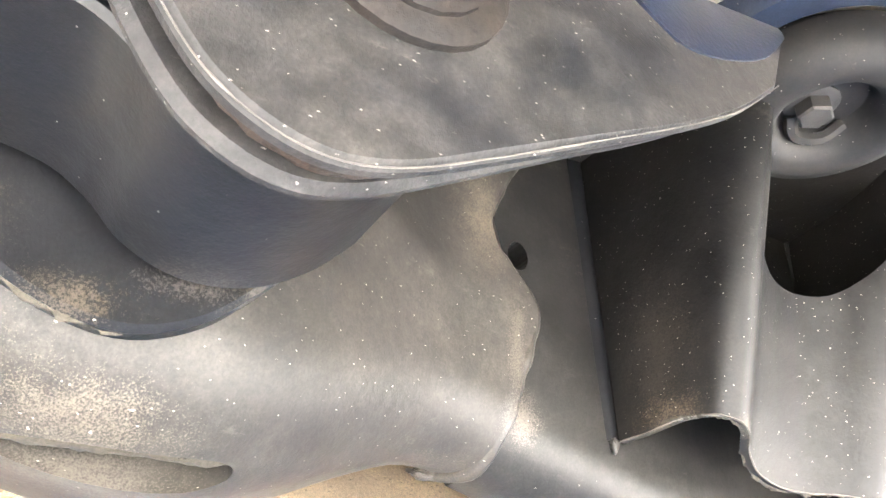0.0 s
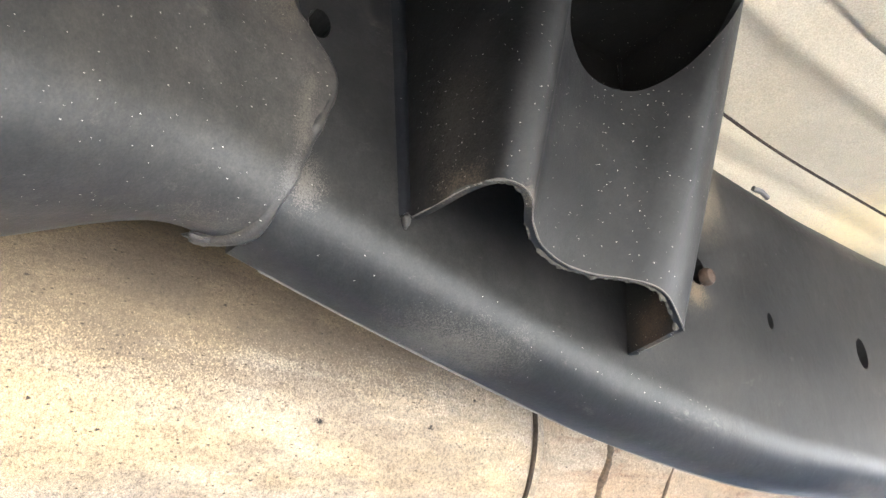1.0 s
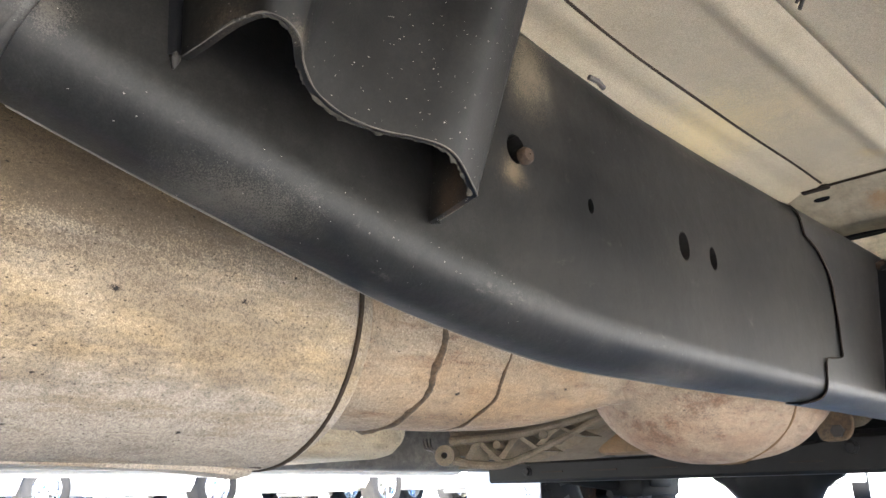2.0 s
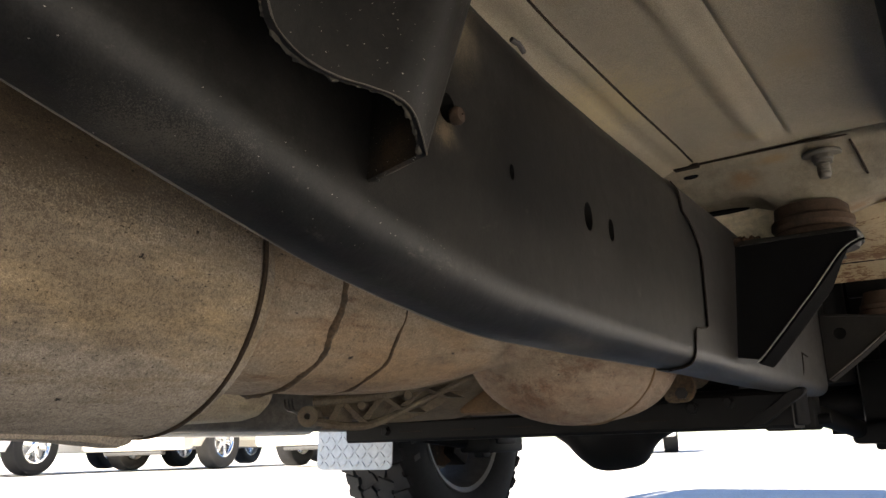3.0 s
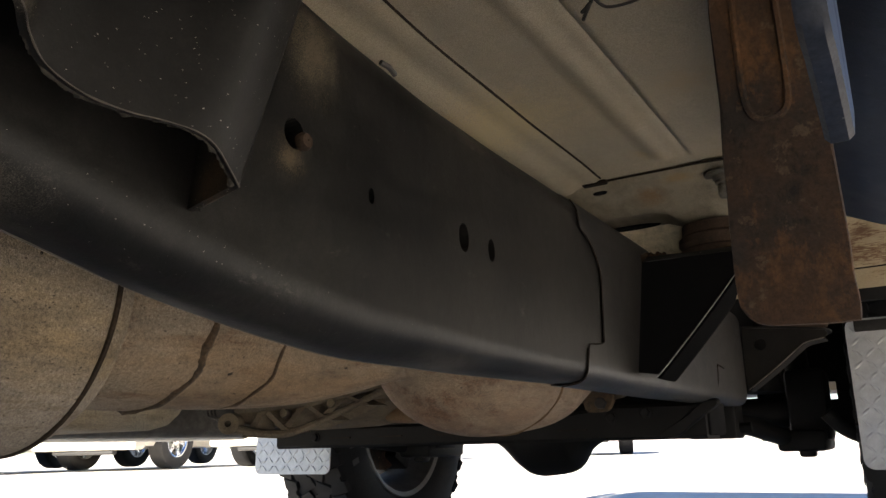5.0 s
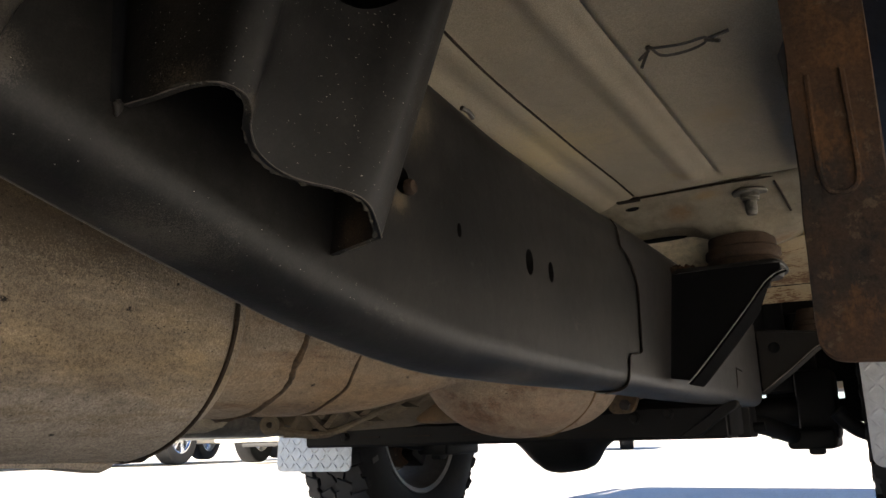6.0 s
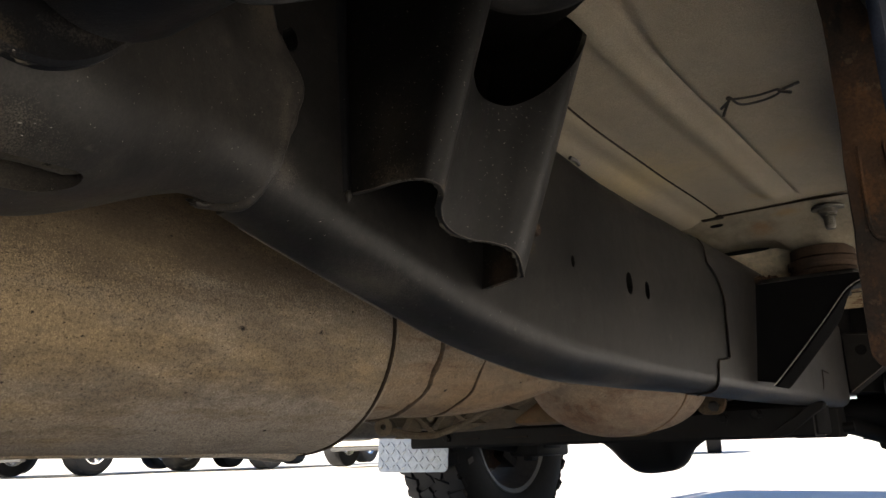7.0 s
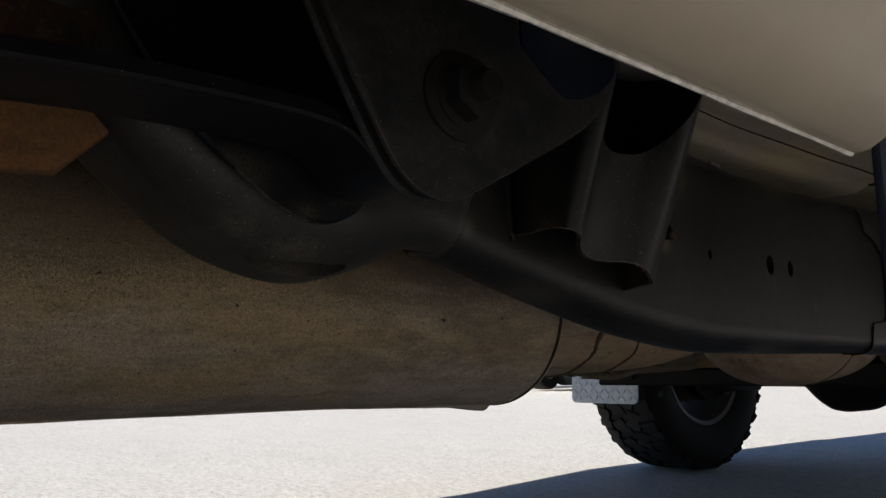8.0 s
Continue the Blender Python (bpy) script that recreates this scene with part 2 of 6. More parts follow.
M_RAIL = painted("chassis_black_paint", (0.0056, 0.0055, 0.0055), (0.050, 0.045, 0.038), 0.32, speck=0.6, rough=(0.34, 0.52), sheen=0.22, scuff=0.9, mottled=0.6, patches=(
    ((-0.024, 0.045, 0.459), (0.06, 0.10, 0.035), (0.07, 0.063, 0.052)), ((0.0, 0.245, 0.60), (0.05, 0.06, 0.08), (0.13, 0.105, 0.07)),
    ((0.0, 0.225, 0.52), 0.03, (0.12, 0.09, 0.055)), ((0.0, 0.46, 0.62), (0.05, 0.07, 0.05), (0.08, 0.065, 0.05)), ((-0.022, 0.43, 0.409), (0.05, 0.12, 0.03), (0.085, 0.075, 0.062)),
    ((0.0, -0.05, 0.51), (0.03, 0.02, 0.03), (0.08, 0.07, 0.058))))
# rail paint lightened and shinier, for stronger light on the front section
M_FRONT = painted("brightened_front_rail_paint", (0.0085, 0.0083, 0.0082), (0.078, 0.070, 0.060), 0.45, speck=0.4, rough=(0.32, 0.5), sheen=0.36, mottled=0.6)
M_NECK = painted("dusty_chassis_paint", (0.0058, 0.0054, 0.0052), (0.058, 0.051, 0.042), 0.66, speck=1.4, big=9, rough=(0.42, 0.62), smudge=0.35, sheen=0.30, patches=(
    ((0.055, -0.285, 0.474), (0.07, 0.075, 0.034), (0.09, 0.08, 0.06)), ((0.052, -0.236, 0.466), (0.07, 0.075, 0.026), (0.10, 0.087, 0.067)), ((0.008, -0.225, 0.457), (0.03, 0.07, 0.035), (0.08, 0.072, 0.06)),
    ((0.012, -0.072, 0.61), (0.04, 0.04, 0.07), (0.085, 0.07, 0.05)), ((0.0, -0.055, 0.545), (0.04, 0.014, 0.055), (0.075, 0.064, 0.05)), ((-0.002, -0.058, 0.51), (0.04, 0.014, 0.03), (0.07, 0.064, 0.058)), ((-0.02, -0.085, 0.485), (0.05, 0.04, 0.02), (0.075, 0.062, 0.05))))
M_LOBE = painted("hanger_lobe_paint", (0.0028, 0.0032, 0.0044), (0.016, 0.0152, 0.014), 0.42, speck=0.35, rough=(0.3, 0.5), sheen=0.16, patches=(
    ((0.08, -0.290, 0.505), (0.03, 0.06, 0.032), (0.045, 0.038, 0.028)), ((0.08, -0.245, 0.486), (0.03, 0.035, 0.016), (0.05, 0.041, 0.03)), ((0.08, -0.215, 0.497), (0.03, 0.03, 0.012), (0.05, 0.045, 0.04)),
    ((0.075, -0.198, 0.503), (0.03, 0.020, 0.020), (0.042, 0.037, 0.03)), ((0.075, -0.178, 0.524), (0.03, 0.020, 0.022), (0.042, 0.037, 0.03)), ((0.075, -0.156, 0.550), (0.03, 0.020, 0.024), (0.042, 0.037, 0.03))))
M_PLATE = painted("grimy_hanger_paint", (0.0066, 0.0066, 0.0077), (0.050, 0.045, 0.039), 0.6, speck=2.6, dots=(0.20, 0.188, 0.168), rough=(0.45, 0.68), big=26, smudge=0.55, grain=2.2, scuff=0.9, mottled=0.75)
M_DEEP = painted("bracket_black_paint", (0.0029, 0.0027, 0.0026), (0.028, 0.0245, 0.020), 0.36, speck=2.2, rough=(0.34, 0.55), sheen=0.22, mottled=0.6, patches=(
    ((0.032, 0.006, 0.545), (0.05, 0.035, 0.09), (0.024, 0.02, 0.0155)), ((0.030, 0.010, 0.513), (0.04, 0.03, 0.02), (0.06, 0.045, 0.03)), ((0.022, 0.152, 0.478), 0.035, (0.06, 0.038, 0.022)), ((0.06, 0.025, 0.503), (0.02, 0.02, 0.012), (0.09, 0.075, 0.055))))
M_FAR = plain("underbody_black", (0.0055, 0.0052, 0.0051), 0.6, vary=0.6, sheen=0.16)
M_FARWEB = rusty("grimy_bracket_steel", (0.009, 0.008, 0.007), (0.015, 0.0115, 0.0085), (0.005, 0.0045, 0.004), 0.7, 0.7, sheen=0.2)
# near-zero black for the mount web, end bracket and drain slots
M_BLACK = plain("flat_black", (0.0035, 0.0035, 0.004), 0.85, vary=0.5, sheen=0.12)
# black flange steel, its shadow also put into the near-zero colour
M_SHADED = plain("shaded_black_steel", (0.0022, 0.0022, 0.0024), 0.9, vary=0.5, sheen=0.02)
# blue base colour carries the sky's reflection on the bent lip
M_LIP = plain("sky_blue_lip_steel", (0.005, 0.0085, 0.018), 0.36, 0.0, vary=0.3, scale=40)
M_MUFF = heated("muffler_steel", (0.295, 0.252, 0.204), (0.30, 0.222, 0.13), (0.115, 0.09, 0.065), (0.20, 0.152, 0.10), pits=1.0, dusty=0.415)
M_CAT = heated("exhaust_steel", (0.285, 0.228, 0.165), (0.265, 0.178, 0.104), (0.115, 0.083, 0.057), (0.15, 0.078, 0.042), pits=0.35)
M_CONV = heated("converter_steel", (0.245, 0.185, 0.13), (0.205, 0.125, 0.078), (0.12, 0.084, 0.058), (0.13, 0.065, 0.037), pits=0.3)
M_TANRUST = rusty("tan_rust", (0.15, 0.098, 0.052), (0.175, 0.088, 0.036), (0.06, 0.036, 0.018), 0.8)
M_BURNT = rusty("burnt_weld", (0.075, 0.054, 0.034), (0.115, 0.068, 0.034), (0.016, 0.012, 0.009), 0.8, size=5.0, grain=0.9)
M_SEAM = rusty("burnt_seam", (0.018, 0.014, 0.011), (0.035, 0.02, 0.012), (0.008, 0.006, 0.005), 0.6, sheen=0.1)
M_ENDSEAM = rusty("sooty_end_seam", (0.035, 0.026, 0.019), (0.06, 0.04, 0.025), (0.012, 0.010, 0.008), 0.6, sheen=0.1, size=3.0)
M_FLOOR = painted("floor_pan_undercoat", (0.49, 0.43, 0.33), (0.54, 0.44, 0.285), 0.55, speck=0.3, dots=(0.12, 0.1, 0.08), rough=(0.45, 0.65), big=5, scuff=0.3, smudge=0.16, mottled=0.06, patches=(((0.03, 0.915, 0.67), 0.032, (0.36, 0.19, 0.07)), ((0.075, 0.885, 0.68), (0.035, 0.02, 0.03), (0.50, 0.33, 0.13)), ((0.06, 0.80, 0.69), 0.05, (0.46, 0.34, 0.18)), ((0.15, 0.62, 0.69), 0.08, (0.46, 0.36, 0.22)), ((-0.04, 0.6, 0.68), 0.2, (0.62, 0.50, 0.28)), ((0.15, 1.03, 0.64), 0.035, (0.30, 0.15, 0.06))))
# greyer floor paint, also darkened in place of the rocker's shade
M_CROSS = painted("darkened_cross_panel", (0.38, 0.335, 0.26), (0.44, 0.36, 0.235), 0.6, speck=0.4, dots=(0.12, 0.1, 0.08), rough=(0.45, 0.65), big=8, scuff=0.3, mottled=0.08, patches=(((0.03, 0.915, 0.67), 0.05, (0.30, 0.15, 0.055)), ((0.075, 0.885, 0.68), (0.06, 0.03, 0.04), (0.42, 0.27, 0.11)), ((0.15, 1.03, 0.635), 0.06, (0.24, 0.12, 0.05)), ((0.24, 1.04, 0.635), 0.06, (0.24, 0.12, 0.05))))
# pale grey that paints in the sunlight on the far rail
M_FARRAIL = painted("sunlit_far_rail_paint", (0.10, 0.092, 0.08), (0.26, 0.235, 0.20), 0.8, speck=0.3, rough=(0.5, 0.7))
M_STEP = plain("pale_grey_step_coating", (0.46, 0.45, 0.43), 0.5, vary=0.3)
M_RUST = scaled("scaled_rust")
M_DIRT = rusty("packed_road_dirt", (0.036, 0.032, 0.025), (0.046, 0.04, 0.03), (0.016, 0.013, 0.010), 0.9, 0.95)
M_ORANGE = rusty("orange_rust", (0.13, 0.062, 0.024), (0.175, 0.078, 0.021), (0.04, 0.02, 0.009), 0.9, 0.85)
def flecked(name, base, rust):
    """Cream undercoat flaking into rust: streaky flecks gathered in patches."""
    m, nt, bs = material(name)
    area = tex(nt, "ShaderNodeTexNoise", 9, 5, 0.6)
    fleck = tex(nt, "ShaderNodeTexNoise", 190, 8, 0.78, stretch=(0.4, 1.0, 1.0))
    g = tex(nt, "ShaderNodeTexNoise", 500, 3, 0.7)
    both = nt.nodes.new("ShaderNodeMix")
    both.inputs[0].default_value = 0.5
    nt.links.new(area.outputs["Fac"], both.inputs[2])
    nt.links.new(fleck.outputs["Fac"], both.inputs[3])
    col = mix(nt, ramp(nt, area.outputs["Fac"], [(0.4, 0.0), (0.7, 0.6)]), base, tuple(c * k for c, k in zip(base, (0.85, 0.7, 0.5))))
    col = mix(nt, ramp(nt, both.outputs[0], [(0.515, 0.0), (0.54, 0.9)]), col, rust)
    col = mix(nt, 0.5, col, ramp(nt, g.outputs["Fac"], [(0.3, 0.5), (0.65, 1.2)]), "MULTIPLY")
    nt.links.new(col, bs.inputs["Base Color"])
    bs.inputs["Roughness"].default_value = 0.8
    bump(nt, bs, fleck.outputs["Fac"], 0.3, 0.002)
    return m


M_RISER = painted("cream_riser_paint", (0.80, 0.70, 0.52), (0.70, 0.54, 0.32), 0.5, speck=0.4, dots=(0.2, 0.1, 0.05), rough=(0.5, 0.7), big=14, scuff=0.3, mottled=0.1)
M_RUSTFLOOR = flecked("rust_flecked_panel", (0.42, 0.335, 0.21), (0.135, 0.055, 0.018))
M_RUBBER = painted("aged_rubber", (0.0052, 0.0048, 0.0046), (0.030, 0.025, 0.019), 0.45, speck=0.8, rough=(0.55, 0.8), big=40, smudge=0.7, sheen=0.3, scuff=0.9)
M_BUSH = rusty("dusty_rubber", (0.042, 0.027, 0.018), (0.06, 0.037, 0.023), (0.014, 0.010, 0.008), 0.7, 0.85, sheen=0.2, size=2.0)
M_WORN = plain("worn_steel_edge", (0.10, 0.088, 0.074), 0.5, 0.3, vary=0.9, scale=60)
M_CHIP = plain("chipped_paint_edge", (0.055, 0.05, 0.044), 0.6, 0.1, vary=0.9, scale=90, sheen=0.3)
M_STEEL = plain("bolt_steel", (0.028, 0.026, 0.024), 0.6, 0.2, vary=0.6, scale=80, sheen=0.3)
M_NUT = rusty("greasy_nut_steel", (0.010, 0.009, 0.0085), (0.020, 0.014, 0.010), (0.005, 0.0045, 0.0045), 0.7, 0.7, sheen=0.15, size=3.0)
M_ZINC = plain("zinc_bolt", (0.10, 0.09, 0.073), 0.55, 0.3, vary=0.5, scale=80)
M_CAST = rusty("cast_aluminium", (0.175, 0.142, 0.10), (0.125, 0.09, 0.055), (0.045, 0.034, 0.024), 0.7, 0.75)
M_TANK = heated("tan_shield", (0.33, 0.285, 0.215), (0.36, 0.29, 0.19), (0.17, 0.14, 0.10), (0.25, 0.19, 0.13), pits=0.3)
M_ALU = plain("diamond_plate_aluminium", (0.40, 0.41, 0.42), 0.5, 0.5, vary=0.35, scale=40)
M_TYRE = plain("tyre_rubber", (0.009, 0.009, 0.010), 0.75, vary=0.5, scale=35, grit=0.3, sheen=0.3)
# paler rubber: dust, with sun on the sidewalls put into the colour
M_PALETYRE = plain("pale_tyre_rubber", (0.05, 0.048, 0.046), 0.8, vary=0.4, scale=8, sheen=0.3)
M_LETTER = plain("tyre_lettering_rubber", (0.06, 0.06, 0.06), 0.8, vary=0.3)
M_RIM = plain("machined_rim", (0.17, 0.168, 0.165), 0.5, 0.5, vary=0.4)
M_RIMDARK = plain("brake_dusted_wheel", (0.05, 0.048, 0.046), 0.55, 0.3, vary=0.5)
M_BODY = plain("pale_body_paint", (0.33, 0.277, 0.205), 0.28, vary=0.25, scale=4, grit=0.015)
M_SCUFF = plain("scratched_bare_metal", (0.55, 0.52, 0.46), 0.45, 0.4, vary=0.9, scale=120)
M_ROCKER = painted("dark_blue_rocker_paint", (0.010, 0.016, 0.032), (0.05, 0.05, 0.05), 0.4, speck=0.3)
M_CHROME = plain("chrome_wheel", (0.75, 0.77, 0.8), 0.12, 1.0, vary=0.05)
M_CAR = plain("cream_car_paint", (0.62, 0.58, 0.5), 0.3, vary=0.1)
M_CARW = plain("white_car_paint", (0.75, 0.75, 0.74), 0.3, vary=0.1)
M_CARG = plain("silver_car_paint", (0.42, 0.43, 0.44), 0.3, 0.3, vary=0.1)
M_PLASTIC = plain("black_bumper_plastic", (0.03, 0.03, 0.03), 0.6)
M_GLASS = plain("headlamp_glass", (0.5, 0.52, 0.55), 0.1)
M_WIRE = plain("bare_wire", (0.06, 0.055, 0.05), 0.5, 0.5)


def ground_material():
    m, nt, bs = material("sun_bleached_concrete")
    a = tex(nt, "ShaderNodeTexNoise", 0.5, 6, 0.6)
    b = tex(nt, "ShaderNodeTexNoise", 6, 6, 0.7)
    g = tex(nt, "ShaderNodeTexNoise", 170, 5, 0.8)
    grit = tex(nt, "ShaderNodeTexNoise", 480, 3, 0.7)
    streak = tex(nt, "ShaderNodeTexNoise", 3, 6, 0.7, stretch=(0.5, 2.0, 1.0))
    col = mix(nt, ramp(nt, a.outputs["Fac"], [(0.35, 0.0), (0.7, 0.7)]), (0.80, 0.775, 0.735), (0.73, 0.705, 0.665))
    col = mix(nt, ramp(nt, b.outputs["Fac"], [(0.45, 0.0), (0.75, 0.5)]), col, (0.86, 0.84, 0.80))
    col = mix(nt, ramp(nt, streak.outputs["Fac"], [(0.50, 0.0), (0.66, 0.35)]), col, (0.66, 0.635, 0.60))
    col = mix(nt, 0.65, col, ramp(nt, g.outputs["Fac"], [(0.34, 0.35), (0.52, 1.0), (0.66, 1.15)]), "MULTIPLY")
    col = mix(nt, 0.5, col, ramp(nt, grit.outputs["Fac"], [(0.34, 0.5), (0.6, 1.1)]), "MULTIPLY")
    stone = tex(nt, "ShaderNodeTexNoise", 42, 4, 0.75)
    col = mix(nt, 0.7, col, ramp(nt, stone.outputs["Fac"], [(0.36, 0.6), (0.50, 1.0), (0.64, 1.1)]), "MULTIPLY")
    nt.links.new(col, bs.inputs["Base Color"])
    bs.inputs["Roughness"].default_value = 0.9
    bump(nt, bs, stone.outputs["Fac"], 0.4, 0.008)
    bump(nt, bs, g.outputs["Fac"], 0.5, 0.005)
    bump(nt, bs, grit.outputs["Fac"], 0.4, 0.002)
    return m


M_WALL = plain("tan_render", (0.36, 0.31, 0.24), 0.9, vary=0.3, scale=2)
M_GROUND = ground_material()
M_GRASS = plain("dry_grass", (0.10, 0.13, 0.035), 0.9, vary=0.8, scale=3)


# ---- mesh helpers ----
def put(name, bm, mat, parent=None, label="", smooth=True, split=40):
    """Links a bmesh as one mesh object, under a thing or part if one is given."""
    bmesh.ops.recalc_face_normals(bm, faces=bm.faces)
    for f in bm.faces:
        f.smooth = smooth
    for e in bm.edges:
        if len(e.link_faces) == 2 and e.calc_face_angle(0) > radians(split):
            e.smooth = False
    me = bpy.data.meshes.new(name)
    bm.to_mesh(me)
    bm.free()
    me.materials.append(mat)
    ob = new(name, me)
    if parent:
        # a piece of a sub-part stays on the sub-part's own level
        if parent.parent and parent.parent.parent:
            parent = parent.parent
        ob.parent = parent
    if label:
        ob["label"] = label
    return ob


part = put


def lerp_table(rows, y):
    """A smooth value from rows of (y, value)."""
    if y <= rows[0][0]:
        return rows[0][1]
    for n in range(len(rows) - 1):
        (a, va), (b, vb) = rows[n], rows[n + 1]
        if y <= b:
            sa = (vb - rows[n - 1][1]) / (b - rows[n - 1][0]) if n else (vb - va) / (b - a)
            sb = (rows[n + 2][1] - va) / (rows[n + 2][0] - a) if n + 2 < len(rows) else (vb - va) / (b - a)
            h, t = b - a, (y - a) / (b - a)
            return (2 * t**3 - 3 * t**2 + 1) * va + (t**3 - 2 * t**2 + t) * h * sa + (3 * t**2 - 2 * t**3) * vb + (t**3 - t**2) * h * sb
    return rows[-1][1]


def loft(bm, rings, caps=True, closed=True):
    vs = [[bm.verts.new(p) for p in ring] for ring in rings]
    n = len(vs[0])
    for a, b in zip(vs, vs[1:]):
        for i in range(n if closed else n - 1):
            bm.faces.new((a[i], a[(i + 1) % n], b[(i + 1) % n], b[i]))
    if caps and closed:
        bm.faces.new(vs[0][::-1])
        bm.faces.new(vs[-1])
    return vs


def rounded(x0, x1, z0, z1, r, k=7):
    """A rounded rectangle as (x, z) points, going round once; r: one radius or four (outer low, outer high, inner high, inner low)."""
    rr = (r,) * 4 if isinstance(r, (int, float)) else r
    out = []
    for (cx, cz, a0), q in zip((((x1, z0, -90)), (x1, z1, 0), (x0, z1, 90), (x0, z0, 180)), rr):
        sx, sz = (-1 if cx == x1 else 1), (1 if cz == z0 else -1)
        for n in range(k + 1):
            a = radians(a0 + 90 * n / k)
            out.append((cx + sx * q + q * math.cos(a), cz + sz * q + q * math.sin(a)))
    return out


def box(bm, x0, x1, y0, y1, z0, z1, bevel=0.0, m=None):
    made = bmesh.ops.create_cube(bm, size=1.0, matrix=Matrix.LocRotScale(((x0 + x1) / 2, (y0 + y1) / 2, (z0 + z1) / 2), None, (x1 - x0, y1 - y0, z1 - z0)))
    vs = made["verts"]
    if bevel:
        es = list({e for v in vs for e in v.link_edges})
        done = bmesh.ops.bevel(bm, geom=es, offset=bevel, segments=2, affect="EDGES", profile=0.5)
        vs = list({v for f in done["faces"] for v in f.verts} | {v for v in vs if v.is_valid})
    if m:
        bmesh.ops.transform(bm, matrix=m, verts=vs)
    return vs


def lathe(bm, rows, m=None, k=32, caps=False):
    """Turns rows of (radius, height) round the z axis, then lays the result by m."""
    rings = [[(m or Matrix()) @ Vector((r * math.cos(2 * math.pi * i / k), r * math.sin(2 * math.pi * i / k), h)) for i in range(k)] for r, h in rows]
    loft(bm, rings, caps=caps)


def tube(bm, path, r, k=10, caps=True):
    """A round bar along points; r: one radius or one for each point."""
    pts = [Vector(p) for p in path]
    rings, side = [], None
    for n, p in enumerate(pts):
        t = (pts[min(n + 1, len(pts) - 1)] - pts[max(n - 1, 0)]).normalized()
        side = (side - t * side.dot(t)) if side else t.orthogonal()
        side.normalize()
        up = t.cross(side)
        q = r[n] if isinstance(r, (list, tuple)) else r
        rings.append([p + (side * math.cos(2 * math.pi * i / k) + up * math.sin(2 * math.pi * i / k)) * q for i in range(k)])
    loft(bm, rings, caps=caps)


def smooth_line(points, k=6, closed=False):
    """A Catmull-Rom line through points of any dimension."""
    n, out = len(points), []
    for i in range(n if closed else n - 1):
        p = [np.array(points[(i + d) % n] if closed else points[min(max(i + d, 0), n - 1)], float) for d in (-1, 0, 1, 2)]
        for s in range(k):
            t = s / k
            out.append(tuple(0.5 * (2 * p[1] + (p[2] - p[0]) * t + (2 * p[0] - 5 * p[1] + 4 * p[2] - p[3]) * t**2 + (3 * p[1] - p[0] - 3 * p[2] + p[3]) * t**3)))
    if not closed:
        out.append(tuple(float(v) for v in points[-1]))
    return out


def slab(bm, outline, lay, thick, bevel=0.0012):
    """A plate with the 2D outline, thickened: lay(u, v, d) gives its place; its rim is chamfered."""
    cu, cv = (sum(p[i] for p in outline) / len(outline) for i in (0, 1))

    def ring(d, inset):
        out = []
        for u, v in outline:
            q = math.hypot(u - cu, v - cv) or 1
            out.append(lay(u - (u - cu) / q * inset, v - (v - cv) / q * inset, d))
        return out

    loft(bm, [ring(0, bevel), ring(bevel, 0), ring(thick - bevel, 0), ring(thick, bevel)])


def cut(ob, cutter):
    """Takes the cutter's solid (a bmesh) out of a mesh object, for good."""
    bmesh.ops.recalc_face_normals(cutter, faces=cutter.faces)
    me = bpy.data.meshes.new("cutter")
    cutter.to_mesh(me)
    cutter.free()
    tool = bpy.data.objects.new("cutter", me)
    scene.collection.objects.link(tool)
    mod = ob.modifiers.new("cut", "BOOLEAN")
    mod.operation, mod.object, mod.solver = "DIFFERENCE", tool, "EXACT"
    bpy.context.view_layer.update()
    fresh = bpy.data.meshes.new_from_object(ob.evaluated_get(bpy.context.evaluated_depsgraph_get()))
    ob.modifiers.clear()
    ob.data = fresh
    bpy.data.objects.remove(tool)
    return ob


def hex_bolt(bm, m, r=0.009, head=0.008, flange=0.0, shank=0.0):
    """A hexagon head standing on z = 0 of m, with a flange under it if wanted, and a shank below."""
    if flange:
        lathe(bm, [(0.0005, 0.0), (flange, 0.0), (flange, 0.0018), (flange * 0.8, 0.003), (0.0005, 0.003)], m, 20)
    hexa = [(r * s, h) for s, h in ((0.001, 0.002), (1.0, 0.002), (1.0, head - 0.0012), (0.86, head), (0.001, head))]
    lathe(bm, hexa, m, 6)
    if shank:
        lathe(bm, [(0.0005, -shank), (r * 0.5, -shank + 0.001), (r * 0.55, 0.001), (0.0005, 0.001)], m, 10)


def dent(p, amount, scale):
    """A small unevenness for pressed and welded steel."""
    return amount * noise.noise(Vector(p) * scale)


# ---- ground and distance ----
def ground_z(x, y):
    """The car park is crowned a little way off the truck and drains outwards from there."""
    r = math.hypot(x + 0.6, y - 1.5)
    return lerp_table([(0.0, 0.0), (4.0, 0.0), (6.0, 0.04), (9.0, 0.088), (11.0, 0.082), (16.0, 0.035), (22.0, -0.01), (24.0, -0.015), (28.0, -0.016), (30.0, -0.016)], min(r, 30.0))


